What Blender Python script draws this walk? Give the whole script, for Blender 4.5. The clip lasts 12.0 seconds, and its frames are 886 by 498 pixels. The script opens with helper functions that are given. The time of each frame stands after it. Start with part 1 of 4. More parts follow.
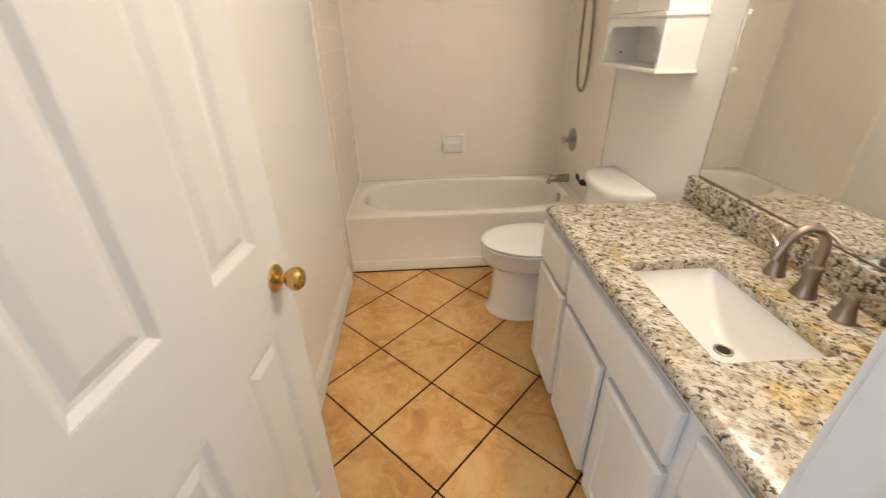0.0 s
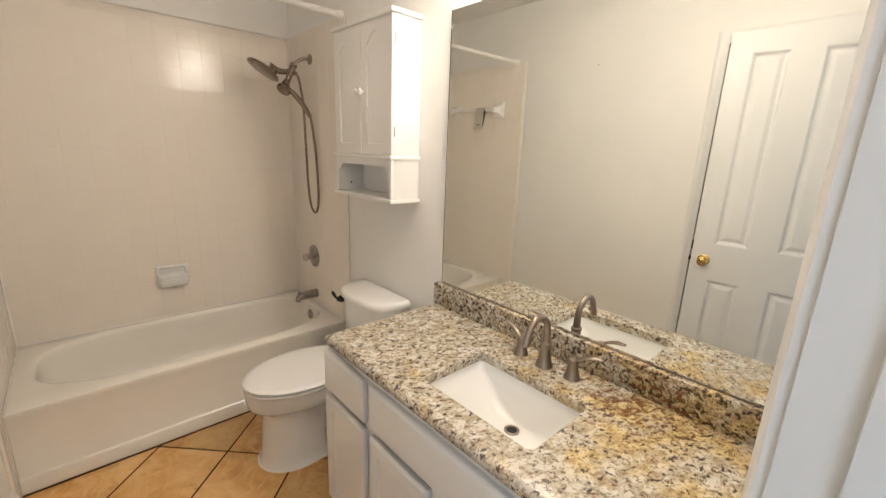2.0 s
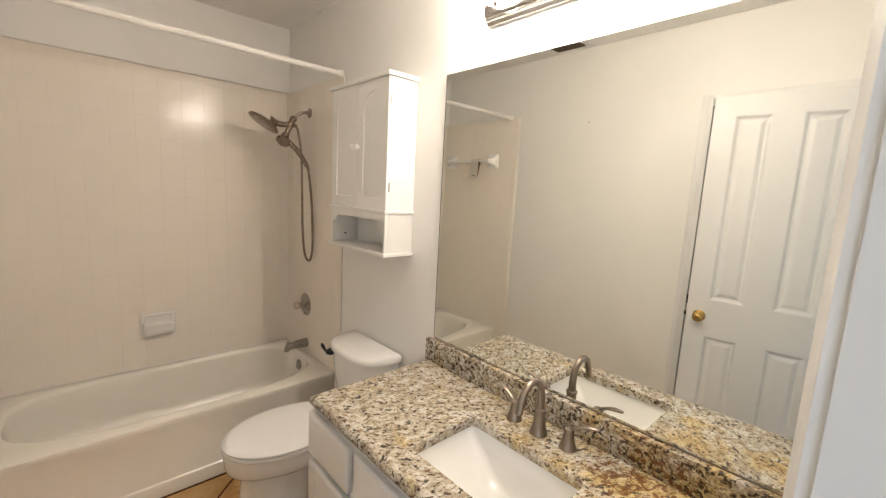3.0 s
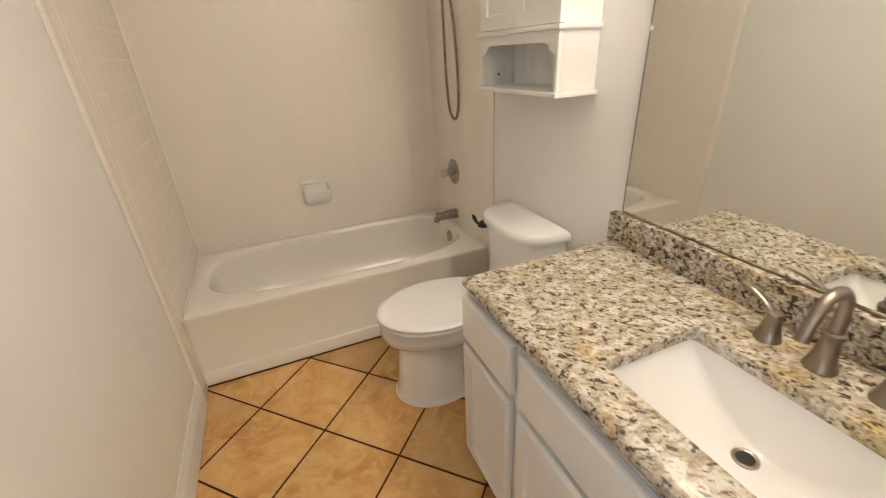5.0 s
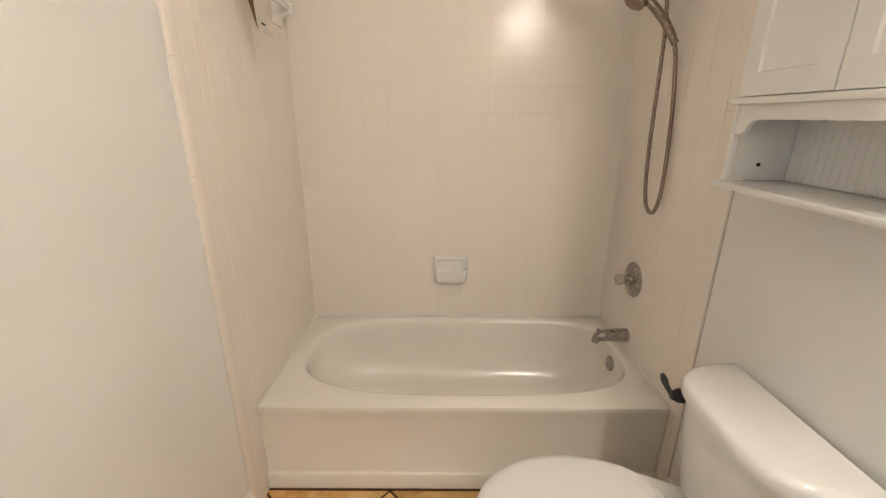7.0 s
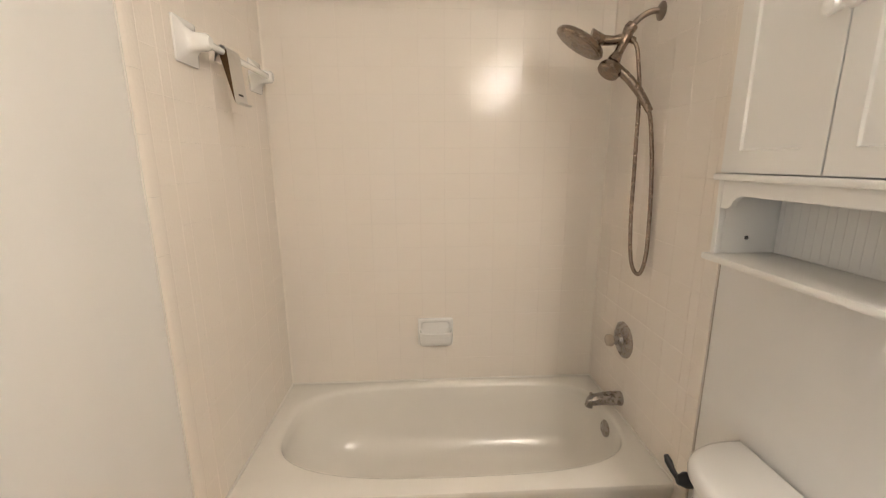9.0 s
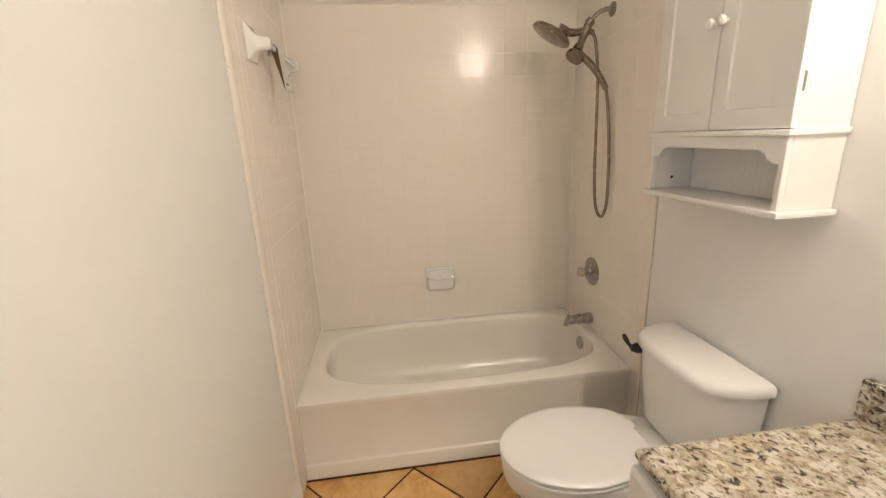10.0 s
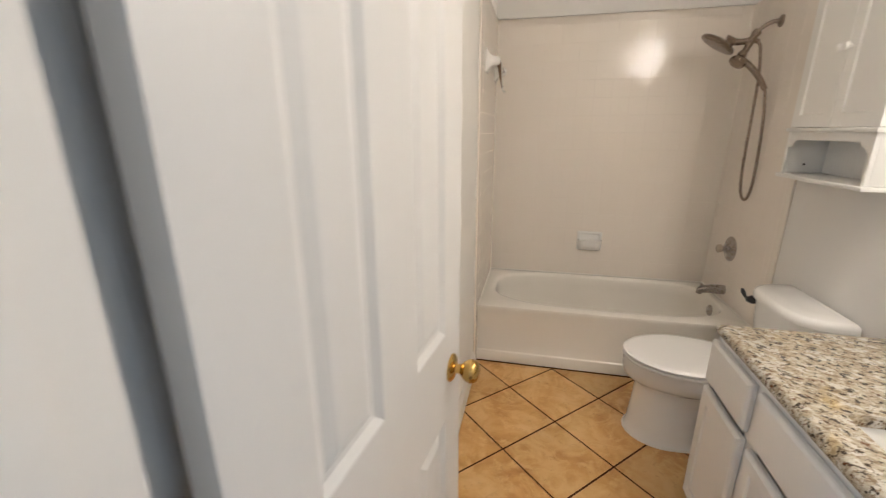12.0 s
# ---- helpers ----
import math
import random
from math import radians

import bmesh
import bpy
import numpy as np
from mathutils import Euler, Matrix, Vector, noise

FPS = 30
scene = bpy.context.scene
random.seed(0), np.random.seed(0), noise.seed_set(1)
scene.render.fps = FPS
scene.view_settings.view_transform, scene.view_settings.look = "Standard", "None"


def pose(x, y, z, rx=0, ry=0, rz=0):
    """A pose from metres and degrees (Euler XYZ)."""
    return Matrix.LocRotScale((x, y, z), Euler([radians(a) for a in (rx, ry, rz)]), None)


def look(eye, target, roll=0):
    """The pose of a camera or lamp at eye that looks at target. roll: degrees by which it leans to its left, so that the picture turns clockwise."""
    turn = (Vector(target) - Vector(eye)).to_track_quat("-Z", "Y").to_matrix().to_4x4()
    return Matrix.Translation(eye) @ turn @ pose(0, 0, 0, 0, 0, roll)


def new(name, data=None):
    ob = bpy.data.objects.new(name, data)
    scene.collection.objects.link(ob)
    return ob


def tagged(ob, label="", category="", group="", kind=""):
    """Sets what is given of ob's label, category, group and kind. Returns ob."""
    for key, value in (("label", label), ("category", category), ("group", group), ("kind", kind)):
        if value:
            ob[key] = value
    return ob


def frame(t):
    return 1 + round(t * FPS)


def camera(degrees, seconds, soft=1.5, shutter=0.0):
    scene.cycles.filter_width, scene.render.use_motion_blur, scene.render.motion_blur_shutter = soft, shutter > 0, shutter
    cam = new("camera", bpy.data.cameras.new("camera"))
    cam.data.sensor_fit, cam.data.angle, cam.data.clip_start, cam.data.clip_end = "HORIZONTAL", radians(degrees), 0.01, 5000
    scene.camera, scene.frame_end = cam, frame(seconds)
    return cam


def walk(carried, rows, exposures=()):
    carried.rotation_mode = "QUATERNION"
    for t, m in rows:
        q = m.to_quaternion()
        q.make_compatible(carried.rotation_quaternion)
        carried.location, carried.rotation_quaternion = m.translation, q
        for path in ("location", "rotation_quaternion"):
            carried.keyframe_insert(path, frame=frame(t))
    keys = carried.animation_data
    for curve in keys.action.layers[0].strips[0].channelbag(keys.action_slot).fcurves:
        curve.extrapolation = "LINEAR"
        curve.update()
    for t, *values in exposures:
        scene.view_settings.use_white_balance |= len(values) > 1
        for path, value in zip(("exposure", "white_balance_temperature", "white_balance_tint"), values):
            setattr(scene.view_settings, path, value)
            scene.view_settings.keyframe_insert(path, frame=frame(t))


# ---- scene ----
cam = camera(95.2, 12.0, soft=1.2, shutter=0.2)
PATH = [
    (0, (0.471, -2.327, 1.405), (0.565, -0.569, 0.456), -1.1),
    (0.5, (0.379, -2.24, 1.402), (1.09, -0.629, 0.454), -0.8),
    (1, (0.314, -2.225, 1.4), (1.317, -0.761, 0.479), 0.0),
    (1.5, (0.315, -2.209, 1.418), (1.515, -0.796, 0.669), 1.4),
    (2, (0.332, -2.198, 1.495), (1.648, -0.771, 1.014), 2.2),
    (2.5, (0.337, -2.19, 1.543), (1.704, -0.756, 1.27), 3.0),
    (2.7, (0.344, -2.19, 1.553), (1.713, -0.752, 1.311), 3.0),
    (4.3, (0.464, -2.051, 1.457), (1.437, -0.496, 0.661), -1.2),
    (4.5, (0.489, -2.011, 1.423), (1.375, -0.421, 0.596), -2.1),
    (5, (0.527, -1.816, 1.395), (1.197, -0.147, 0.521), -3.1),
    (5.5, (0.54, -1.624, 1.39), (0.988, 0.135, 0.551), -2.4),
    (6, (0.566, -1.483, 1.398), (0.822, 0.325, 0.583), -1.4),
    (6.5, (0.652, -1.323, 1.405), (0.757, 0.532, 0.666), -0.4),
    (7, (0.687, -1.233, 1.41), (0.685, 0.668, 0.79), 0.2),
    (7.2, (0.699, -1.205, 1.435), (0.667, 0.713, 0.868), 0.5),
    (8.8, (0.696, -1.131, 1.509), (0.735, 0.827, 1.106), -0.1),
    (9, (0.678, -1.154, 1.488), (0.768, 0.798, 1.063), -0.4),
    (9.5, (0.613, -1.302, 1.475), (0.799, 0.631, 0.998), -1.3),
    (10, (0.468, -1.555, 1.467), (0.703, 0.359, 0.938), -2.4),
    (10.5, (0.435, -1.754, 1.471), (0.681, 0.156, 0.932), -2.9),
    (11, (0.406, -1.975, 1.463), (0.519, -0.052, 0.922), -2.5),
    (11.5, (0.397, -2.129, 1.473), (0.326, -0.204, 0.935), -1.0),
    (12, (0.306, -2.345, 1.45), (-0.118, -0.473, 0.887), -0.2),
]
walk(cam, [(t, look(eye, target, roll)) for t, eye, target, roll in PATH],
     exposures=[(0.0, 0.08, 6500, 10), (1.0, 0.06, 6480, 10), (2.5, -0.07, 6250, 10), (4.5, -0.09, 6500, 10), (5.0, -0.03, 6450, 10), (6.0, 0.0, 6450, 10), (7.0, 0.08, 6250, 10),
                (9.5, 0.10, 6220, 10), (10.0, 0.06, 6450, 10), (10.5, 0.0, 6320, 10), (11.0, -0.05, 6320, 10), (12.0, -0.12, 6020, 10)])

# ---- light and world ----
world = bpy.data.worlds.new("sky")
scene.world = world
world.use_nodes = True
sky = world.node_tree.nodes.new("ShaderNodeTexSky")
sky.sky_type, sky.sun_disc, sky.sun_elevation, sky.sun_rotation = "NISHITA", False, radians(40), radians(200)
world.node_tree.links.new(sky.outputs[0], world.node_tree.nodes["Background"].inputs[0])
world.node_tree.nodes["Background"].inputs[1].default_value = 0.1

BULB = 87.0                       # glow of each globe bulb
BULB_COLOUR = (1.0, 0.860, 0.720)
# added fill for hall daylight: two unseen, assumed windows, one in each end wall
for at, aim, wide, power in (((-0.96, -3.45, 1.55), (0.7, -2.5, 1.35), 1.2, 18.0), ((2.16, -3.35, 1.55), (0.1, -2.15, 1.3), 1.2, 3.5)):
    day = bpy.data.lights.new("hall_daylight_fill", "AREA")
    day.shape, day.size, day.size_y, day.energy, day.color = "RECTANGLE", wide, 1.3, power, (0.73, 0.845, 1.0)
    new("hall_daylight_fill", day).matrix_world = look(at, aim)

# ---- plan, in metres ----
XL, XR = -0.008, 1.536           # painted faces of the long walls
TL, TR, TB = 0.0, 1.528, 0.735   # tiled faces: left, right, back
YD = -2.180                      # door wall, bathroom side
YH = -2.295                      # door wall, hall side
ZC = 2.58                        # ceiling
ZT = 2.165                       # top of the wall tiles
DOOR_L, DOOR_R, DOOR_H = 0.060, 0.712, 2.125
PITCH = 0.1150                   # wall tile
FT = 0.350                       # floor tile
TILES_L, TILES_R = -0.118, -0.055  # where the wall tiles end, left and right


# ---- materials ----
def nodes_of(name):
    m = bpy.data.materials.new(name)
    m.use_nodes = True
    t = m.node_tree
    return m, t, t.nodes["Principled BSDF"]


def mixed(t, fac, a, b):
    n = t.nodes.new("ShaderNodeMix")
    n.data_type = "RGBA"
    for socket, v in ((n.inputs[0], fac), (n.inputs[6], a), (n.inputs[7], b)):
        if hasattr(v, "links"):
            t.links.new(v, socket)
        elif isinstance(v, tuple):
            socket.default_value = (*v[:3], 1)
        else:
            socket.default_value = v
    return n.outputs[2]


def coords(t, scale=(1, 1, 1), turn=(0, 0, 0), kind="Object"):
    c, m = t.nodes.new("ShaderNodeTexCoord"), t.nodes.new("ShaderNodeMapping")
    m.inputs["Scale"].default_value, m.inputs["Rotation"].default_value = scale, turn
    t.links.new(c.outputs[kind], m.inputs[0])
    return m.outputs[0]


def noisy(t, at, scale, detail=4.0, rough=0.55, bend=0.0):
    n = t.nodes.new("ShaderNodeTexNoise")
    n.inputs["Scale"].default_value, n.inputs["Detail"].default_value = scale, detail
    n.inputs["Roughness"].default_value, n.inputs["Distortion"].default_value = rough, bend
    t.links.new(at, n.inputs["Vector"])
    return n.outputs["Fac"]


def ramp(t, v, *stops):
    n = t.nodes.new("ShaderNodeValToRGB")
    while len(n.color_ramp.elements) < len(stops):
        n.color_ramp.elements.new(0.5)
    for e, (p, c) in zip(n.color_ramp.elements, stops):
        e.position = p
        e.color = (*c, 1) if isinstance(c, tuple) else (c, c, c, 1)
    t.links.new(v, n.inputs[0])
    return n.outputs[0]


def bumped(t, b, height, strength, depth):
    n = t.nodes.new("ShaderNodeBump")
    n.inputs["Strength"].default_value, n.inputs["Distance"].default_value = strength, depth
    t.links.new(height, n.inputs["Height"])
    t.links.new(n.outputs[0], b.inputs["Normal"])


def paint(name, colour, rough=0.5, grain=180.0, relief=0.0006, uneven=0.06, stretch=(1, 1, 1), coat=0.0, gloss=0.5):
    """Painted or glazed surface: broad unevenness, fine relief, roughness that wanders."""
    m, t, b = nodes_of(name)
    at = coords(t)
    low = tuple(c * (1 - 2 * uneven) for c in colour)
    t.links.new(mixed(t, noisy(t, at, 2.3, 5), low, tuple(min(1, c * (1 + 0.6 * uneven)) for c in colour)), b.inputs["Base Color"])
    t.links.new(ramp(t, noisy(t, at, 9, 4), (0.3, rough * 0.85), (0.7, min(1, rough * 1.12))), b.inputs["Roughness"])
    bumped(t, b, noisy(t, coords(t, stretch), grain, 3), 0.35, relief)
    b.inputs["Coat Weight"].default_value = coat
    b.inputs["Specular IOR Level"].default_value = gloss
    return m


def metal(name, colour, rough, uneven=0.12):
    m, t, b = nodes_of(name)
    at = coords(t)
    t.links.new(mixed(t, noisy(t, at, 25, 4), tuple(c * (1 - uneven) for c in colour), colour), b.inputs["Base Color"])
    b.inputs["Metallic"].default_value = 1
    t.links.new(ramp(t, noisy(t, at, 60, 3), (0.3, rough * 0.8), (0.7, rough * 1.2)), b.inputs["Roughness"])
    return m


WALL = paint("wall_paint", (0.845, 0.83, 0.795), 0.42, 90, 0.0009, 0.03)
CEIL = paint("ceiling_paint", (0.86, 0.85, 0.82), 0.8, 130, 0.0015, 0.03)
TRIM = paint("trim_paint", (0.80, 0.795, 0.775), 0.33, 60, 0.0004, 0.03)
DOORP = paint("door_paint", (0.775, 0.77, 0.757), 0.36, 300, 0.0006, 0.03, (1, 1, 0.03))
CABP = paint("cabinet_paint", (0.84, 0.83, 0.80), 0.35, 70, 0.0005, 0.03)
WALLCAB = paint("wall_cabinet_paint", (0.855, 0.84, 0.80), 0.38, 240, 0.0003, 0.03, (1, 1, 0.05))
PORCELAIN = paint("porcelain", (0.86, 0.85, 0.82), 0.08, 12, 0.0002, 0.02, coat=0.3)
ENAMEL = paint("tub_enamel", (0.89, 0.855, 0.785), 0.18, 10, 0.0003, 0.03, coat=0.2)
CERAMIC = paint("ceramic_white", (0.90, 0.885, 0.85), 0.10, 20, 0.0003, 0.02, coat=0.3)
PLASTIC = paint("seat_plastic", (0.86, 0.85, 0.83), 0.2, 30, 0.0002, 0.02)
GROUT_W = paint("wall_grout", (0.88, 0.815, 0.73), 0.9, 300, 0.0008, 0.08, gloss=0.1)
CAULK = paint("dark_caulk", (0.12, 0.06, 0.03), 0.9, 200, 0.001, 0.3, gloss=0.05)
VENTIN = paint("vent_dust", (0.20, 0.13, 0.075), 0.9, 90, 0.001, 0.25)
EDGEGAP = paint("edge_gap", (0.55, 0.46, 0.36), 0.8, 200, 0.001, 0.25)
WHITECAULK = paint("white_caulk", (0.85, 0.815, 0.75), 0.6, 40, 0.002, 0.05, gloss=0.15)
RODP = paint("rod_enamel", (0.84, 0.81, 0.76), 0.3, 80, 0.0003, 0.04)
NICKEL = metal("brushed_nickel", (0.33, 0.275, 0.225), 0.36)
SHOWERM = metal("aged_nickel", (0.285, 0.222, 0.17), 0.26, 0.05)
SATIN = metal("satin_nickel", (0.40, 0.362, 0.325), 0.28, 0.05)
ACRYLIC = paint("clouded_acrylic", (0.62, 0.53, 0.42), 0.12, 50, 0.0002, 0.05, coat=0.5)
HINGEM = metal("dark_hinge", (0.36, 0.31, 0.25), 0.4)
SLATP = paint("dusty_slat", (0.40, 0.30, 0.21), 0.8, 90, 0.001, 0.25)
CHROME = metal("chrome", (0.75, 0.74, 0.73), 0.12)
BRASS = metal("polished_brass", (0.66, 0.43, 0.14), 0.13)
BLACK = paint("black_metal", (0.012, 0.012, 0.013), 0.4, 50, 0.0002, 0.1)
DARK = paint("dark_hole", (0.02, 0.018, 0.016), 0.7, 50, 0.0002, 0.1)
BRONZE = metal("aged_brass", (0.16, 0.10, 0.055), 0.35)
DARKM = metal("dark_channel", (0.10, 0.09, 0.08), 0.35)
STEEL = metal("painted_steel", (0.72, 0.70, 0.66), 0.35)
CLEAR = paint("clear_clip_plastic", (0.75, 0.76, 0.76), 0.12, 50, 0.0002, 0.02)
CARPET = paint("hall_carpet", (0.42, 0.37, 0.30), 0.95, 400, 0.004, 0.15)


def tile_material():
    m, t, b = nodes_of("wall_tile_glaze")
    info = t.nodes.new("ShaderNodeObjectInfo")
    at = coords(t)
    one = mixed(t, info.outputs["Random"], (0.886, 0.820, 0.735), (0.892, 0.828, 0.746))
    t.links.new(one, b.inputs["Base Color"])
    b.inputs["Roughness"].default_value = 0.05
    bumped(t, b, noisy(t, coords(t), 120, 2), 0.55, 0.0012)
    return m


def floor_material():
    m, t, b = nodes_of("floor_tile_glaze")
    info = t.nodes.new("ShaderNodeObjectInfo")
    at = coords(t)
    cloud = noisy(t, at, 4.2, 6, 0.6, 0.6)
    vein = noisy(t, at, 13.0, 8, 0.68, 1.2)
    base = ramp(t, cloud, (0.32, (0.47, 0.225, 0.062)), (0.5, (0.63, 0.350, 0.115)), (0.66, (0.72, 0.470, 0.205)))
    light = ramp(t, noisy(t, at, 8.0, 9, 0.66, 1.6), (0.47, 0.0), (0.62, 0.75))
    dark = ramp(t, noisy(t, at, 21.0, 7, 0.7, 0.8), (0.57, 0.0), (0.72, 0.5))
    c = mixed(t, light, base, (0.74, 0.485, 0.205))
    c = mixed(t, dark, c, (0.36, 0.15, 0.035))
    hue = t.nodes.new("ShaderNodeHueSaturation")
    v = t.nodes.new("ShaderNodeMapRange")
    v.inputs[3].default_value, v.inputs[4].default_value = 0.88, 1.1
    t.links.new(info.outputs["Random"], v.inputs[0])
    t.links.new(v.outputs[0], hue.inputs["Value"])
    t.links.new(c, hue.inputs["Color"])
    t.links.new(hue.outputs[0], b.inputs["Base Color"])
    t.links.new(ramp(t, vein, (0.3, 0.30), (0.7, 0.48)), b.inputs["Roughness"])
    bumped(t, b, vein, 0.5, 0.0016)
    return m


def granite_material(darks=0.0):
    """Cream granite: warped pale feldspar blobs, tan and near-black flecks drawn out one way, golden and rusty zones."""
    m, t, b = nodes_of("granite")
    raw = t.nodes.new("ShaderNodeTexCoord")
    at = coords(t, (1, 1, 1), (0.3, 0.2, 0.6))
    drawn = t.nodes.new("ShaderNodeMapping")
    drawn.inputs["Scale"].default_value = (0.74, 1.0, 1.0)
    t.links.new(coords(t, (1, 1, 1), (0.0, 0.0, radians(35))), drawn.inputs[0])
    warp = t.nodes.new("ShaderNodeTexNoise")
    warp.inputs["Scale"].default_value, warp.inputs["Detail"].default_value = 38, 4
    t.links.new(drawn.outputs[0], warp.inputs["Vector"])
    add = t.nodes.new("ShaderNodeVectorMath")
    add.operation = "MULTIPLY_ADD"
    add.inputs[1].default_value = (0.010, 0.010, 0.010)
    t.links.new(warp.outputs["Color"], add.inputs[0])
    t.links.new(drawn.outputs[0], add.inputs[2])
    here = add.outputs[0]

    def cells(scale):
        v = t.nodes.new("ShaderNodeTexVoronoi")
        v.inputs["Scale"].default_value = scale
        t.links.new(here, v.inputs["Vector"])
        sep = t.nodes.new("ShaderNodeSeparateColor")
        t.links.new(v.outputs["Color"], sep.inputs[0])
        return sep.outputs[0]

    def sum_of(*values):
        total = values[0]
        for v in values[1:]:
            n = t.nodes.new("ShaderNodeMath")
            t.links.new(total, n.inputs[0])
            t.links.new(v, n.inputs[1])
            total = n.outputs[0]
        return total

    def zone(place, full, edge, amount):
        """A soft patch round one spot of the slab."""
        d = t.nodes.new("ShaderNodeVectorMath")
        d.operation = "DISTANCE"
        d.inputs[1].default_value = place
        t.links.new(raw.outputs["Object"], d.inputs[0])
        return ramp(t, d.outputs["Value"], (full, amount), (edge, 0.0))

    golden = sum_of(zone((1.40, -1.95, 0.80), 0.10, 0.50, 0.20), zone((1.46, -1.40, 0.80), 0.05, 0.24, 0.15))
    rusty = sum_of(zone((1.455, -1.86, 0.80), 0.02, 0.20, 0.12), zone((1.40, -1.77, 0.80), 0.01, 0.10, 0.075))
    mottle = ramp(t, noisy(t, here, 46, 5, 0.62, 0.3), (0.33, (0.20, 0.155, 0.10)), (0.44, (0.41, 0.345, 0.25)), (0.54, (0.50, 0.445, 0.34)), (0.66, (0.64, 0.595, 0.50)))
    grain = mixed(t, 0.30, mottle, ramp(t, cells(150), (0.0, (0.20, 0.155, 0.10)), (0.4, (0.46, 0.40, 0.30)), (1.0, (0.64, 0.60, 0.51))))
    pale = mixed(t, ramp(t, cells(54), (0.71, 0.0), (0.77, 0.6)), grain, (0.69, 0.66, 0.59))
    gold = ramp(t, sum_of(noisy(t, at, 6.0, 4, 0.6, 0.6), golden), (0.58, 0.0), (0.74, 0.9))
    mul = t.nodes.new("ShaderNodeMix")
    mul.data_type, mul.blend_type = "RGBA", "MULTIPLY"
    mul.inputs[0].default_value = 1
    t.links.new(pale, mul.inputs[6])
    t.links.new(mixed(t, gold, (1.0, 1.0, 1.0), (1.02, 0.84, 0.45)), mul.inputs[7])
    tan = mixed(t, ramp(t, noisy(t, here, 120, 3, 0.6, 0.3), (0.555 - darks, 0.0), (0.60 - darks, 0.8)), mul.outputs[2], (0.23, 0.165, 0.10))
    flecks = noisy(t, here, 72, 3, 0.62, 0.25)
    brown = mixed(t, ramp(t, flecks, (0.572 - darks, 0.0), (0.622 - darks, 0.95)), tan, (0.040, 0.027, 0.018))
    rust = ramp(t, sum_of(noisy(t, here, 62, 4, 0.65, 0.5), rusty), (0.60, 0.0), (0.665, 0.85))
    t.links.new(mixed(t, rust, brown, (0.13, 0.045, 0.014)), b.inputs["Base Color"])
    t.links.new(ramp(t, flecks, (0.4, 0.19), (0.7, 0.28)), b.inputs["Roughness"])
    bumped(t, b, flecks, 0.06, 0.0003)
    return m


def mirror_material():
    m, t, b = nodes_of("mirror_silver")
    b.inputs["Base Color"].default_value = (0.87, 0.885, 0.855, 1)
    b.inputs["Metallic"].default_value = 1
    t.links.new(ramp(t, noisy(t, coords(t), 3, 3), (0.4, 0.004), (0.7, 0.02)), b.inputs["Roughness"])
    return m


def bulb_material():
    m, t, b = nodes_of("bulb_glow")
    b.inputs["Base Color"].default_value = (0.9, 0.9, 0.88, 1)
    b.inputs["Emission Color"].default_value = (*BULB_COLOUR, 1)
    b.inputs["Emission Strength"].default_value = BULB
    return m


# backsplash copy: extra dark flecks put its grazing-light shade into the colour
GRANITE_SHADED = granite_material(0.038)
TILE, FLOORT, GRANITE, MIRROR, GLOW = tile_material(), floor_material(), granite_material(), mirror_material(), bulb_material()
GROUT_F = paint("floor_grout", (0.095, 0.040, 0.018), 1.0, 260, 0.001, 0.35, gloss=0.05)


# ---- mesh helpers ----
def thing(name, label, category, at=(0, 0, 0), group="", kind=""):
    ob = new(name)
    ob.empty_display_size = 0.05
    ob.location = at
    return tagged(ob, label, category, group, kind)


def mesh_of(name, bm, material, smooth=True):
    bmesh.ops.recalc_face_normals(bm, faces=bm.faces)
    me = bpy.data.meshes.new(name)
    bm.to_mesh(me)
    bm.free()
    me.materials.append(material)
    if smooth:
        me.shade_smooth()
        me.set_sharp_from_angle(angle=radians(38))
    return me


def part(name, bm, material, parent=None, label="", smooth=True):
    """Links a bmesh as one mesh object under a thing or a part; the bmesh is in world metres."""
    ob = new(name, mesh_of(name, bm, material, smooth))
    if parent:
        ob.parent = parent
        chain = parent.matrix_basis.copy()
        up = parent
        while up.parent:
            chain = up.parent.matrix_basis @ up.matrix_parent_inverse @ chain
            up = up.parent
        ob.matrix_parent_inverse = chain.inverted()
    return tagged(ob, label)


def box(lo, hi, bevel=0.002, bm=None, seg=2):
    bm = bm or bmesh.new()
    c = [(a + b) / 2 for a, b in zip(lo, hi)]
    s = [abs(b - a) for a, b in zip(lo, hi)]
    r = bmesh.ops.create_cube(bm, size=1, matrix=Matrix.Translation(c) @ Matrix.Diagonal((*s, 1)))
    if bevel:
        edges = list({e for v in r["verts"] for e in v.link_edges})
        bmesh.ops.bevel(bm, geom=edges, offset=min(bevel, min(s) * 0.45), segments=seg, profile=0.6, affect="EDGES")
    return bm


def loft(rings, bm=None, cap0=True, cap1=True, closed=True):
    bm = bm or bmesh.new()
    vs = [[bm.verts.new(p) for p in ring] for ring in rings]
    n = len(vs[0])
    for a, b in zip(vs, vs[1:]):
        for i in range(n if closed else n - 1):
            j = (i + 1) % n
            bm.faces.new((a[i], a[j], b[j], b[i]))
    if cap0:
        bm.faces.new(vs[0][::-1])
    if cap1:
        bm.faces.new(vs[-1])
    return bm


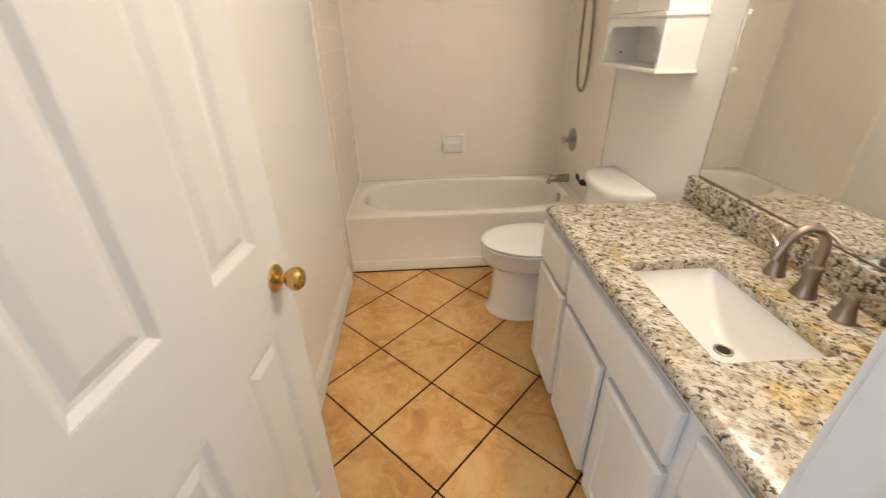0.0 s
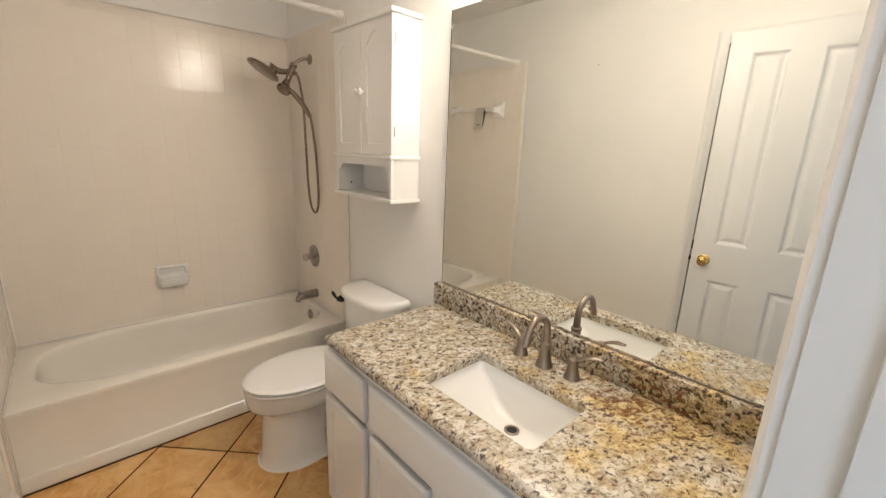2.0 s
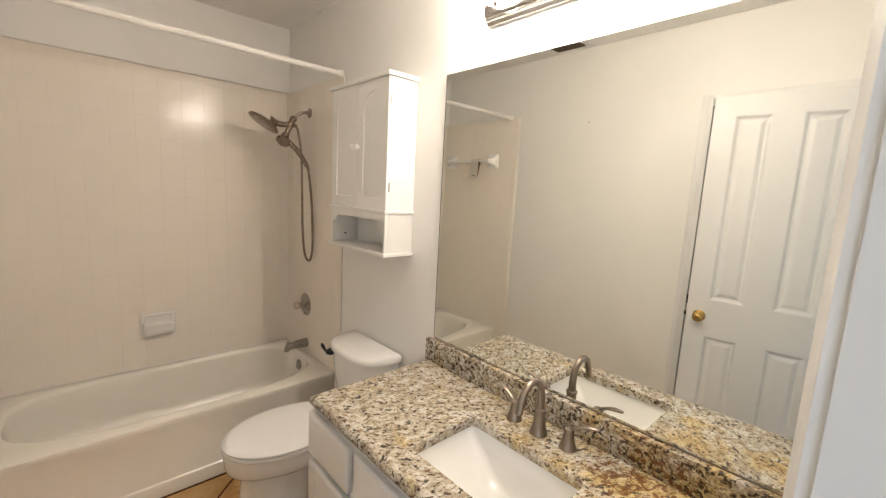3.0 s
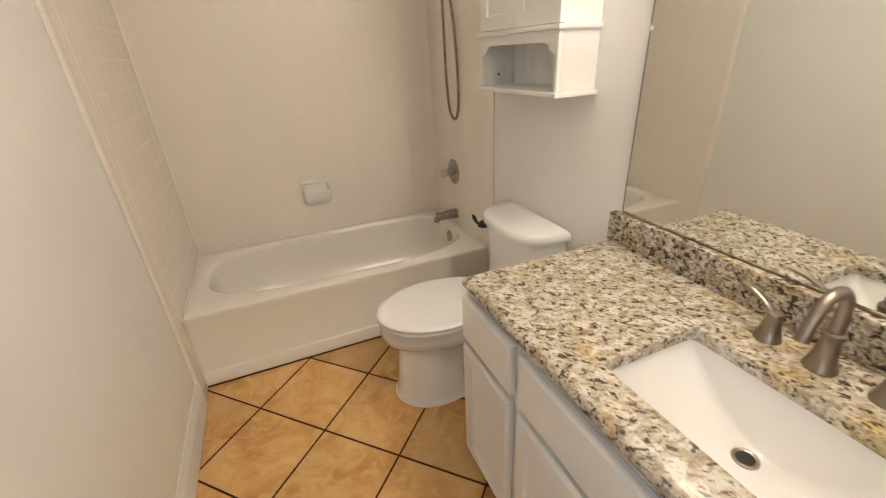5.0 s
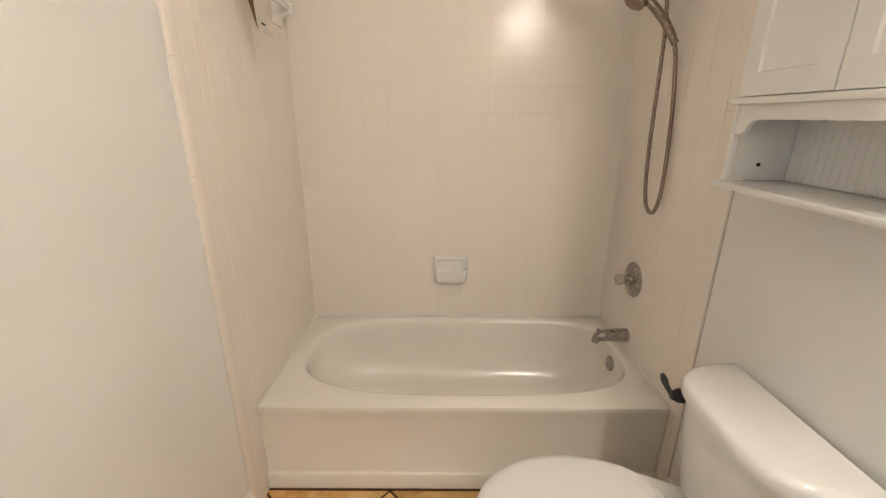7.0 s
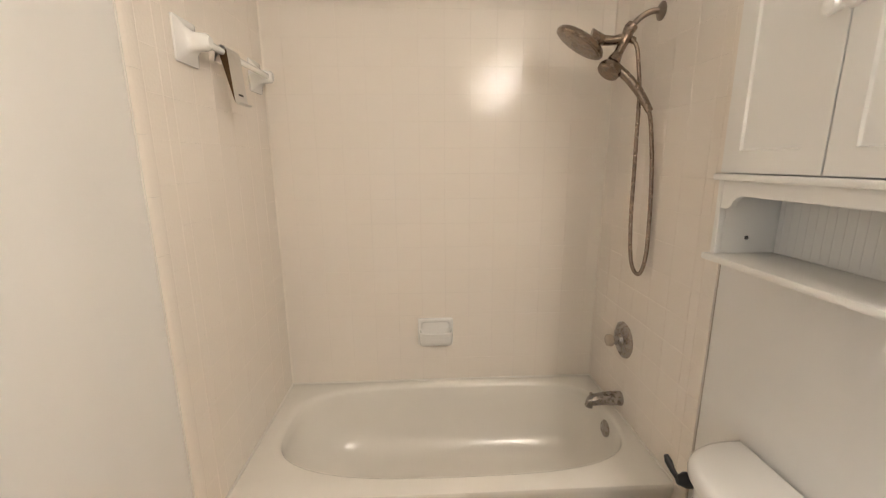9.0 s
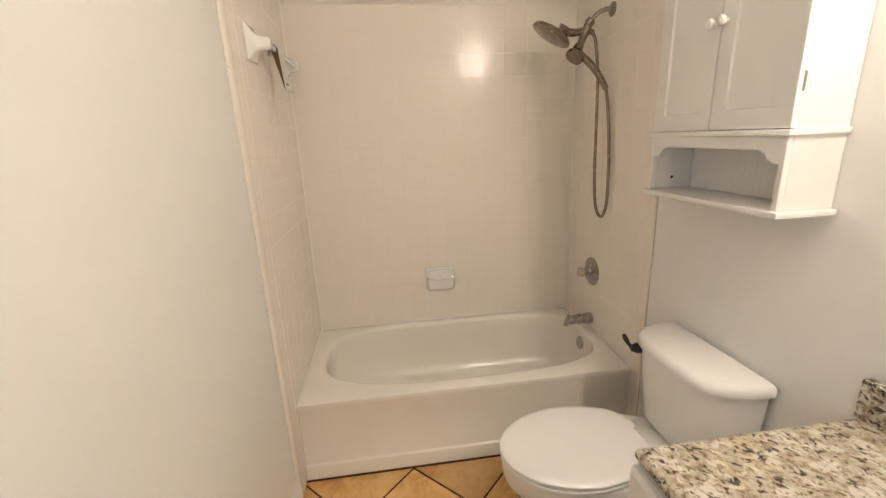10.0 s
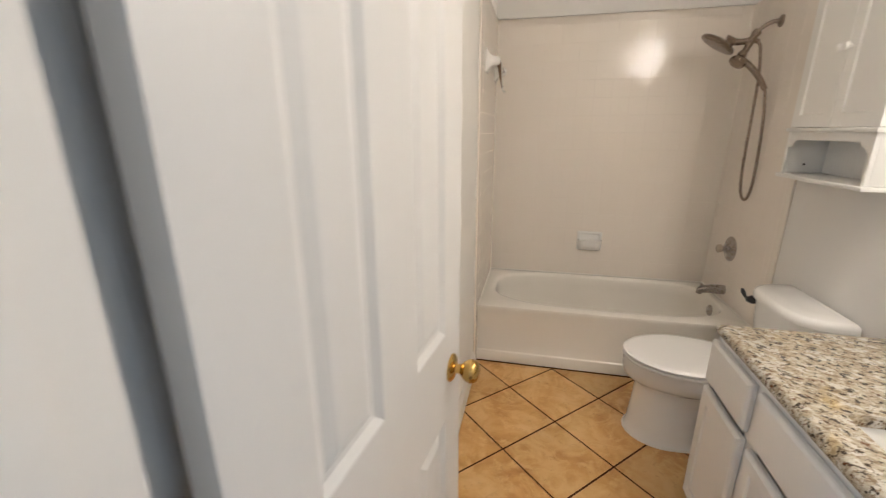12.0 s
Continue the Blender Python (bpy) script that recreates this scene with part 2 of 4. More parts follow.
def rr(x0, x1, y0, y1, r, z, k=6):
    """Rounded rectangle at height z, counterclockwise."""
    r = max(min(r, (x1 - x0) / 2 - 1e-4, (y1 - y0) / 2 - 1e-4), 1e-4)
    out = []
    for cx, cy, a0 in ((x1 - r, y1 - r, 0), (x0 + r, y1 - r, 90), (x0 + r, y0 + r, 180), (x1 - r, y0 + r, 270)):
        for i in range(k):
            a = radians(a0 + 90 * i / (k - 1))
            out.append(Vector((cx + r * math.cos(a), cy + r * math.sin(a), z)))
    return out


def frame_of(d):
    d = Vector(d).normalized()
    u = d.cross(Vector((0, 0, 1)) if abs(d.z) < 0.95 else Vector((1, 0, 0))).normalized()
    return d, u, d.cross(u)


def turned(at, axis, profile, n=24, bm=None):
    """Lathe: profile of (distance along axis, radius)."""
    d, u, v = frame_of(axis)
    at = Vector(at)
    rings = [[at + d * s + (u * math.cos(2 * math.pi * i / n) + v * math.sin(2 * math.pi * i / n)) * max(r, 1e-4) for i in range(n)] for s, r in profile]
    return loft(rings, bm)


def curve_points(pts, steps=8):
    """Catmull-Rom through the points."""
    p = [Vector(q) for q in pts]
    p = [2 * p[0] - p[1]] + p + [2 * p[-1] - p[-2]]
    out = []
    for i in range(1, len(p) - 2):
        for s in range(steps):
            t = s / steps
            a, b, c, d = p[i - 1:i + 3]
            out.append(0.5 * (2 * b + (c - a) * t + (2 * a - 5 * b + 4 * c - d) * t * t + (3 * b - a - 3 * c + d) * t ** 3))
    return out + [p[-2]]


def swept(pts, radii, n=14, bm=None, flat=1.0):
    """Tube along points; radii: a number or one per point."""
    if not hasattr(radii, "__len__"):
        radii = [radii] * len(pts)
    rings, u = [], None
    for i, p in enumerate(pts):
        d = (pts[min(i + 1, len(pts) - 1)] - pts[max(i - 1, 0)]).normalized()
        u = frame_of(d)[1] if u is None else (u - d * u.dot(d)).normalized()
        v = d.cross(u)
        rings.append([p + (u * math.cos(2 * math.pi * k / n) + v * flat * math.sin(2 * math.pi * k / n)) * radii[i] for k in range(n)])
    return loft(rings, bm)


def lerp_list(values, n):
    return [float(v) for v in np.interp(np.linspace(0, 1, n), np.linspace(0, 1, len(values)), values)]


def plate_with_holes(axis_lo, u_rng, v_rng, holes, place, material, name, parent, thick):
    """A wall slab u x v with rectangular holes through it, cut into a grid of boxes joined in one mesh."""
    us = sorted({u_rng[0], u_rng[1], *[h[i] for h in holes for i in (0, 1)]})
    vs = sorted({v_rng[0], v_rng[1], *[h[i] for h in holes for i in (2, 3)]})
    bm = bmesh.new()
    solid = lambda i, j: 0 <= i < len(us) - 1 and 0 <= j < len(vs) - 1 and not any(h[0] <= us[i] < h[1] and h[2] <= vs[j] < h[3] for h in holes)
    P = lambda u, v, w: bm.verts.new(place(u, v, w))
    for i in range(len(us) - 1):
        for j in range(len(vs) - 1):
            if not solid(i, j):
                continue
            a, b, c, d = us[i], us[i + 1], vs[j], vs[j + 1]
            for w in (0, thick):
                bm.faces.new([P(a, c, w), P(b, c, w), P(b, d, w), P(a, d, w)])
            for ok, q in ((solid(i - 1, j), ((a, c), (a, d))), (solid(i + 1, j), ((b, c), (b, d))), (solid(i, j - 1), ((a, c), (b, c))), (solid(i, j + 1), ((a, d), (b, d)))):
                if not ok:
                    bm.faces.new([P(*q[0], 0), P(*q[1], 0), P(*q[1], thick), P(*q[0], thick)])
    bmesh.ops.remove_doubles(bm, verts=bm.verts, dist=1e-5)
    return part(name, bm, material, parent, smooth=False)


def profile_run(profile, a, b, out, up=(0, 0, 1), bm=None):
    """A moulding from a to b: profile of (out, up) offsets."""
    a, b, o, u = Vector(a), Vector(b), Vector(out), Vector(up)
    return loft([[p + o * x + u * y for x, y in profile] for p in (a, b)], bm)

# ---- the setting ----
W = 0.11
closet = (-2.085, -1.45)         # opening of the closet in the left wall
wall_left = thing("wall_left", "smooth off-white painted wall beside the open door", "wall", kind="structure")
plate_with_holes(0, (YH, 0.86), (-0.02, ZC), [(closet[0], closet[1], -0.02, 2.11)], lambda u, v, w: (XL - w, u, v), WALL, "plaster", wall_left, W)
wall_right = thing("wall_right", "smooth off-white painted wall behind toilet and vanity", "wall", kind="structure")
part("plaster", box((XR, YH, -0.02), (XR + W, 0.86, ZC), 0), WALL, wall_right, smooth=False)
wall_back = thing("wall_back", "white painted wall above the bathtub tiles", "wall", kind="structure")
part("plaster", box((XL, TB + 0.008, -0.02), (XR, 0.86, ZC), 0), WALL, wall_back, smooth=False)
part("furring", box((XL, TB - 0.018, ZT), (XR, TB + 0.008, ZC), 0), WALL, wall_back, "painted band standing proud over the tiles", smooth=False)
wall_door = thing("wall_door", "painted wall with the doorway to the hall", "wall", kind="structure")
plate_with_holes(0, (-1.0, 2.2), (-0.02, ZC), [(DOOR_L - 0.02, DOOR_R + 0.02, -0.02, DOOR_H + 0.02)], lambda u, v, w: (u, YD - w, v), WALL, "plaster", wall_door, YD - YH)

ceiling = tagged(part("ceiling", box((XL - W, -4.4, ZC), (XR + W + 0.6, 0.86, ZC + 0.1), 0), CEIL, smooth=False), "matt off-white painted ceiling", "ceiling", kind="structure")

# the unseen hall behind the doorway: plain walls with made-up openings round the fill lamps
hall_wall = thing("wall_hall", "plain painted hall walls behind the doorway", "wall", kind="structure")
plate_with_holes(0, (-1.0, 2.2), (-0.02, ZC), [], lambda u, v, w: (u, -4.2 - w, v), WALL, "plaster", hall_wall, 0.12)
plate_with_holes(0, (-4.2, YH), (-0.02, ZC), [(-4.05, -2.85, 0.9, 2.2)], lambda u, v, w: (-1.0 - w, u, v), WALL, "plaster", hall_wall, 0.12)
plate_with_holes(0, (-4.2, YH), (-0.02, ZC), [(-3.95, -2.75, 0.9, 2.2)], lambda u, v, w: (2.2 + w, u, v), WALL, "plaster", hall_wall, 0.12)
part("plaster", box((-1.1, -4.4, ZC), (XL - W, YH, ZC + 0.1), 0), CEIL, hall_wall, smooth=False)
tagged(part("hall_floor", box((-1.1, -4.3, -0.06), (2.3, YH + 0.03, 0.004), 0), CARPET, smooth=False), "plain beige carpet of the hall floor", "floor", kind="structure")


def casing(bm, a, b, out, side, width=0.057):
    """Door casing with a stepped, rounded profile; side points away from the opening."""
    prof = [(0, 0), (0.009, 0), (0.011, 0.004), (0.012, 0.020), (0.016, 0.026), (0.017, width - 0.008), (0.013, width), (0, width)]
    return profile_run(prof, a, b, out, side, bm)


trim = thing("door_trim", "white painted doorway jamb and casing", "door frame", kind="structure")
bm = box((DOOR_L - 0.02, YH - 0.002, 0), (DOOR_L, YD + 0.002, DOOR_H + 0.02), 0.002)
part("jamb", bm, TRIM, trim)
part("jamb", box((DOOR_R, YH - 0.002, 0), (DOOR_R + 0.02, YD + 0.002, DOOR_H + 0.02), 0.002), TRIM, trim)
part("jamb", box((DOOR_L, YH - 0.002, DOOR_H), (DOOR_R, YD + 0.002, DOOR_H + 0.02), 0.002), TRIM, trim)
part("door_stop", box((DOOR_R - 0.011, YH + 0.028, 0), (DOOR_R, YD - 0.037, DOOR_H), 0.003), TRIM, trim)
part("door_stop", box((DOOR_L, YH + 0.028, 0), (DOOR_L + 0.011, YD - 0.037, DOOR_H), 0.003), TRIM, trim)
for y, o in ((YH - 0.001, (0, -1, 0)), (YD + 0.001, (0, 1, 0))):
    part("casing", casing(None, (DOOR_R + 0.006, y, 0), (DOOR_R + 0.006, y, DOOR_H + 0.06), o, (1, 0, 0)), TRIM, trim)
    part("casing", casing(None, (DOOR_L - 0.006, y, 0), (DOOR_L - 0.006, y, DOOR_H + 0.06), o, (-1, 0, 0)), TRIM, trim)
    part("casing", casing(None, (DOOR_L - 0.004, y, DOOR_H + 0.006), (DOOR_R + 0.004, y, DOOR_H + 0.006), o, (0, 0, 1)), TRIM, trim)
part("strike_plate", box((DOOR_R - 0.003, YD - 0.030, 0.905), (DOOR_R + 0.001, YD + 0.012, 0.965), 0.001), BRONZE, trim, "aged brass strike plate")

# closet in the left wall behind the open door
closet_trim = thing("closet_trim", "white painted casing of the closet behind the door", "door frame", kind="structure")
part("casing", casing(None, (XL, closet[1] - 0.006, 0), (XL, closet[1] - 0.006, 2.165), (1, 0, 0), (0, 1, 0)), TRIM, closet_trim)
part("casing", casing(None, (XL, closet[0] + 0.006, 0), (XL, closet[0] + 0.006, 2.165), (1, 0, 0), (0, -1, 0)), TRIM, closet_trim)
part("casing", casing(None, (XL, closet[0] + 0.004, 2.104), (XL, closet[1] - 0.004, 2.104), (1, 0, 0), (0, 0, 1)), TRIM, closet_trim)
part("latch", box((XL + 0.001, closet[1] - 0.022, 0.965), (XL + 0.016, closet[1] - 0.008, 1.02), 0.003), BLACK, closet_trim, "small dark latch")

# baseboards
BASE = [(0, 0), (0.017, 0), (0.017, 0.088), (0.014, 0.102), (0.008, 0.109), (0.007, 0.122), (0.003, 0.128), (0, 0.128)]
base = thing("baseboard", "white painted baseboard with a moulded top edge", "baseboard", kind="structure")
part("board", profile_run(BASE, (XL, -1.385, 0.001), (XL, TILES_L, 0.001), (1, 0, 0)), TRIM, base)
part("board", profile_run(BASE, (XR, TILES_R, 0.001), (XR, -0.842, 0.001), (-1, 0, 0)), TRIM, base)


# ---- doors ----
def door_leaf(owner, m, wide, high, columns, rows, thick, slab_name="slab"):
    """Panelled leaf: stiles and rails in one mesh, one moulded panel a field. Local x runs from the hinge, y through the leaf, z up."""
    bm = bmesh.new()
    xs = [0] + [v for c in columns for v in c] + [wide]
    zs = [0] + [v for r in rows for v in r] + [high]
    for i in range(0, len(xs), 2):
        box((xs[i], 0, 0), (xs[i + 1], thick, high), 0, bm)
    for j in range(0, len(zs), 2):
        for a, b in columns:
            box((a, 0, zs[j]), (b, thick, zs[j + 1]), 0, bm)
    bmesh.ops.remove_doubles(bm, verts=bm.verts, dist=1e-5)
    bmesh.ops.transform(bm, matrix=m, verts=bm.verts)
    part(slab_name, bm, DOORP, owner, smooth=False)
    for a, b in columns:
        for c, d in rows:
            bm = bmesh.new()
            for y0, s in ((0, 1), (thick, -1)):
                rings = []
                for inset, deep in ((0, 0), (0.004, 0.001), (0.016, 0.0095), (0.024, 0.0105), (0.042, 0.0035), (0.046, 0.003)):
                    rings.append([Vector((x, y0 + s * deep, z)) for x, z in ((a + inset, c + inset), (b - inset, c + inset), (b - inset, d - inset), (a + inset, d - inset))])
                loft(rings, bm, cap0=False)
            bmesh.ops.transform(bm, matrix=m, verts=bm.verts)
            part("panel", bm, DOORP, owner, smooth=False)


hinge_end, latch_end = Vector((0.080, -2.138, 0.012)), Vector((0.155, -1.506, 0.012))
along = (latch_end - hinge_end).normalized()
LEAF = (latch_end - hinge_end).length
THICK = 0.034
side = Vector((-along.y, along.x, 0))          # towards the left wall
door_m = Matrix.Translation(hinge_end) @ Matrix((along, side, (0, 0, 1))).transposed().to_4x4()
door = thing("door_1", "white four-panel door standing open, brass knob", "door", tuple(hinge_end), kind="structure")
door_leaf(door, door_m, LEAF, 2.10, [(0.112, 0.267), (0.387, 0.540)], [(0.225, 0.822), (1.026, 2.002)], THICK)
for s in (-1, 1):
    at = door_m @ Vector((0.574, 0 if s < 0 else THICK, 0.930))
    out = -side if s < 0 else side
    knob = part("door_knob", turned(at + out * 0.010, out, [(0, 0.011), (0.006, 0.0105), (0.014, 0.012), (0.020, 0.019), (0.028, 0.0245), (0.037, 0.0265), (0.045, 0.0245), (0.051, 0.019), (0.054, 0.010), (0.0545, 0.002)]), BRASS, door, "polished brass knob")
    part("rose", turned(at, out, [(0, 0.0315), (0.004, 0.031), (0.008, 0.026), (0.010, 0.016), (0.012, 0.012)]), BRASS, knob)
bm = bmesh.new()
box((LEAF - 0.0005, 0.006, 0.895), (LEAF + 0.0015, THICK - 0.006, 0.955), 0.0005, bm)
box((LEAF, 0.011, 0.915), (LEAF + 0.013, THICK - 0.011, 0.940), 0.002, bm)
bmesh.ops.transform(bm, matrix=door_m, verts=bm.verts)
part("latch_plate", bm, DARKM, door, "dark latch plate and bolt")
for z in (0.25, 1.05, 1.85):
    bm = turned(door_m @ Vector((-0.008, THICK + 0.004, z)), (0, 0, 1), [(0, 0.005), (0.088, 0.005)], 10)
    leaf = bmesh.new()
    box((-0.001, 0.004, z), (0.0005, THICK, z + 0.088), 0, leaf)
    bmesh.ops.transform(leaf, matrix=door_m, verts=leaf.verts)
    hinge = part("hinge", bm, BRASS, door, "brass hinge")
    part("hinge_leaf", leaf, BRASS, hinge)

closet_door = thing("door_2", "closed white closet door behind the open door", "door", kind="structure")
closet_m = Matrix.Translation((XL - 0.012, closet[0] + 0.004, 0.012)) @ Matrix(((0, 1, 0), (-1, 0, 0), (0, 0, 1))).transposed().to_4x4()
door_leaf(closet_door, closet_m, closet[1] - closet[0] - 0.0105, 2.092, [(0.1, 0.26), (0.37, 0.525)], [(0.225, 0.842), (1.042, 2.0)], 0.034)
part("closet_back", box((XL - W - 0.02, closet[0] - 0.05, -0.02), (XL - W - 0.001, closet[1] + 0.05, 2.2), 0), WALL, wall_left, smooth=False)

# ---- bathtub ----
RIM = 0.393
tub = thing("bathtub", "cream enamelled alcove bathtub with a plain apron", "bathtub", (0.76, 0.37, 0))


def egg(x0, x1, y0, y1, z, power, n=64):
    cx, cy, hx, hy = (x0 + x1) / 2, (y0 + y1) / 2, (x1 - x0) / 2, (y1 - y0) / 2
    ring = []
    for i in range(n):
        a = 2 * math.pi * i / n
        c, s = math.cos(a), math.sin(a)
        p = (power if c > 0 else power * 0.84) * (1.25 if s > 0 else 1.0)
        ring.append(Vector((cx + hx * math.copysign(abs(c) ** (2 / p), c), cy + hy * math.copysign(abs(s) ** (2 / p), s), z)))
    return ring


def square_ring(x0, x1, y0, y1, z, n=64):
    cx, cy, hx, hy = (x0 + x1) / 2, (y0 + y1) / 2, (x1 - x0) / 2, (y1 - y0) / 2
    ring = []
    for i in range(n):
        a = 2 * math.pi * i / n
        c, s = math.cos(a), math.sin(a)
        k = 1 / max(abs(c), abs(s))
        ring.append(Vector((cx + hx * c * k, cy + hy * s * k, z)))
    return ring


rings = [square_ring(0.001, TR - 0.001, 0.004, TB - 0.001, RIM - 0.03), square_ring(0.001, TR - 0.001, 0.000, TB - 0.001, RIM - 0.012), square_ring(0.003, TR - 0.003, 0.003, TB - 0.003, RIM - 0.003), square_ring(0.010, TR - 0.010, 0.010, TB - 0.010, RIM)]
for ins, drop in ((0.0, 0.0), (0.006, 0.001), (0.013, 0.004), (0.019, 0.010), (0.023, 0.020)):
    rings.append(egg(0.050 + ins * 1.4, 1.490 - ins * 0.6, 0.064 + ins, 0.702 - ins, RIM - drop, 3.3))
for k in range(1, 15):               # walls that run into the floor in one soft curve
    a = math.pi / 2 * k / 15
    deep, ins = math.sin(a) ** 0.72, 1 - math.cos(a) ** 0.72
    rings.append(egg(0.082 + 0.38 * ins, 1.476 - 0.20 * ins, 0.087 + 0.16 * ins, 0.679 - 0.15 * ins, RIM - 0.020 - 0.307 * deep, 3.3))
rings.append(egg(0.60, 1.20, 0.32, 0.46, 0.064, 3.0))
part("basin", loft(rings, cap0=False), ENAMEL, tub)
apron = [(0.004, RIM - 0.03), (0.006, RIM - 0.045), (0.010, RIM - 0.06), (0.010, 0.083), (0.008, 0.080), (0.003, 0.077), (0.000, 0.073), (0.0, 0.006), (0.05, 0.006), (0.05, RIM - 0.03)]
bm = loft([[Vector((x, y, z)) for y, z in apron] for x in (0.001, TR - 0.001)])
part("apron", bm, ENAMEL, tub)
part("overflow_plate", turned((1.474, 0.410, 0.313), (-1, 0, 0.12), [(0, 0.036), (0.006, 0.036), (0.010, 0.031), (0.012, 0.012), (0.0125, 0.002)]), SATIN, tub, "round brushed nickel overflow plate")
for lo, hi in (((0.0005, 0.010, RIM - 0.006), (0.007, TB - 0.001, RIM + 0.006)), ((TR - 0.007, 0.010, RIM - 0.006), (TR - 0.0005, TB - 0.001, RIM + 0.006)), ((0.0075, TB - 0.007, RIM - 0.006), (TR - 0.0075, TB - 0.0005, RIM + 0.006))):
    tagged(part("rim_caulk", box(lo, hi, 0.004), WHITECAULK), "white caulk bead between bathtub rim and tiles", "caulk", kind="structure")
part("drain", turned((1.20, 0.38, 0.0615), (0, 0, 1), [(0, 0.036), (0.004, 0.036), (0.006, 0.028), (0.003, 0.02), (0.002, 0.003)]), NICKEL, tub, "round nickel tub drain")
tagged(part("caulk_line", box((0.002, -0.007, 0.0005), (TR - 0.002, 0.004, 0.0065), 0.002), CAULK), "dark stained joint along the bathtub foot", "caulk", kind="structure")

# ---- shower fittings ----
spout = thing("tub_spout", "brushed nickel bathtub spout under the valve", "spout", (TR, 0.410, 0.462))
body = curve_points([(TR, 0.410, 0.462), (1.47, 0.410, 0.463), (1.41, 0.410, 0.458), (1.385, 0.410, 0.447)], 6)
part("spout_body", swept(body, lerp_list([0.031, 0.030, 0.027, 0.024, 0.017], len(body)), 20), SATIN, spout)
part("outlet", turned((1.392, 0.410, 0.457), (-0.15, 0, -1), [(0, 0.016), (0.024, 0.018), (0.030, 0.017)], 16), SATIN, spout)
part("diverter", turned((1.395, 0.410, 0.472), (0, 0, 1), [(0, 0.004), (0.012, 0.004), (0.013, 0.008), (0.020, 0.007), (0.021, 0.002)], 12), SATIN, spout)

valve = thing("shower_valve", "round nickel shower valve plate with clear knob", "valve", (TR, 0.428, 0.730))
part("plate", turned((TR, 0.428, 0.730), (-1, 0, 0), [(0, 0.078), (0.004, 0.078), (0.008, 0.072), (0.013, 0.045), (0.016, 0.030), (0.03, 0.024)], 32), SATIN, valve)
part("stem", turned((TR - 0.02, 0.428, 0.730), (-1, 0, 0), [(0, 0.018), (0.03, 0.017), (0.035, 0.012)], 16), SATIN, valve)
part("knob", turned((TR - 0.048, 0.428, 0.730), (-1, 0, 0), [(0, 0.012), (0.004, 0.024), (0.014, 0.028), (0.026, 0.025), (0.030, 0.016), (0.031, 0.002)], 8), ACRYLIC, valve, "faceted handle knob")

shower = thing("shower_set", "aged nickel shower head with handheld shower on hose", "shower", (TR, 0.38, 2.0))
part("flange", turned((TR, 0.38, 2.0), (-1, 0, 0), [(0, 0.031), (0.004, 0.031), (0.010, 0.022), (0.014, 0.013)], 20), NICKEL, shower)
arm = curve_points([(TR - 0.004, 0.38, 2.0), (1.495, 0.382, 2.0), (1.462, 0.388, 1.985), (1.437, 0.393, 1.962)], 8)
part("arm", swept(arm, 0.0105, 14), NICKEL, shower)
J = Vector((1.425, 0.396, 1.945))
part("collar", turned(J + Vector((0.012, -0.002, 0.016)), (-0.65, 0.1, -0.75), [(0, 0.015), (0.004, 0.021), (0.020, 0.022), (0.026, 0.018), (0.034, 0.017)], 18), SHOWERM, shower)
bm = swept(curve_points([J, J + Vector((-0.018, 0.0, -0.040)), J + Vector((-0.042, -0.004, -0.092))], 6), lerp_list([0.018, 0.021, 0.017, 0.016], 13), 16)
part("diverter_body", bm, SHOWERM, shower)
neck = curve_points([J + Vector((-0.012, 0, -0.028)), J + Vector((-0.055, 0.004, -0.036)), J + Vector((-0.090, 0.010, -0.034)), J + Vector((-0.135, 0.018, -0.026))], 6)
part("neck", swept(neck, lerp_list([0.018, 0.016, 0.018, 0.034], len(neck)), 14), SHOWERM, shower)
head = Vector((1.260, 0.420, 1.913))
head_down = Vector((-0.53, 0.13, -0.84)).normalized()
disc = part("rain_head", turned(head - head_down * 0.012, head_down, [(-0.012, 0.020), (-0.006, 0.045), (0.001, 0.070), (0.008, 0.088), (0.014, 0.094), (0.024, 0.097), (0.029, 0.095), (0.031, 0.088)], 36), SHOWERM, shower)
part("spray_face", turned(head + head_down * 0.0185, head_down, [(0, 0.088), (0.002, 0.087), (0.003, 0.080), (0.0035, 0.002)], 36), SHOWERM, disc, "darker nozzle plate")
hand = Vector((1.360, 0.385, 1.810))
hand_down = Vector((-0.62, -0.20, -0.76)).normalized()
part("cradle", turned(J + Vector((-0.040, -0.004, -0.085)), (-0.55, -0.15, -0.9), [(0, 0.017), (0.010, 0.021), (0.024, 0.024), (0.032, 0.022)], 16), SHOWERM, shower)
handset = part("hand_shower", turned(hand - hand_down * 0.014, hand_down, [(0, 0.012), (0.003, 0.030), (0.010, 0.040), (0.022, 0.043), (0.030, 0.041), (0.032, 0.036), (0.030, 0.010)], 28), SHOWERM, shower)
grip = curve_points([hand + Vector((0.012, 0.002, 0.008)), hand + Vector((0.050, -0.010, -0.022)), hand + Vector((0.098, -0.024, -0.078)), hand + Vector((0.140, -0.040, -0.152))], 8)
part("grip", swept(grip, lerp_list([0.022, 0.017, 0.016, 0.0165, 0.015, 0.0125], len(grip)), 16), SHOWERM, handset)
end = grip[-1]
hose = curve_points([end - Vector((0.004, -0.002, -0.008)), end + Vector((0.006, -0.006, -0.05)), (1.512, 0.315, 1.45), (1.514, 0.300, 1.25), (1.508, 0.292, 1.12), (1.492, 0.300, 1.060),
                     (1.476, 0.330, 1.10), (1.470, 0.350, 1.25), (1.474, 0.370, 1.50), (1.474, 0.382, 1.72), (1.462, 0.388, 1.84), (1.452, 0.394, 1.893), J + Vector((0.002, 0.002, -0.030))], 14)
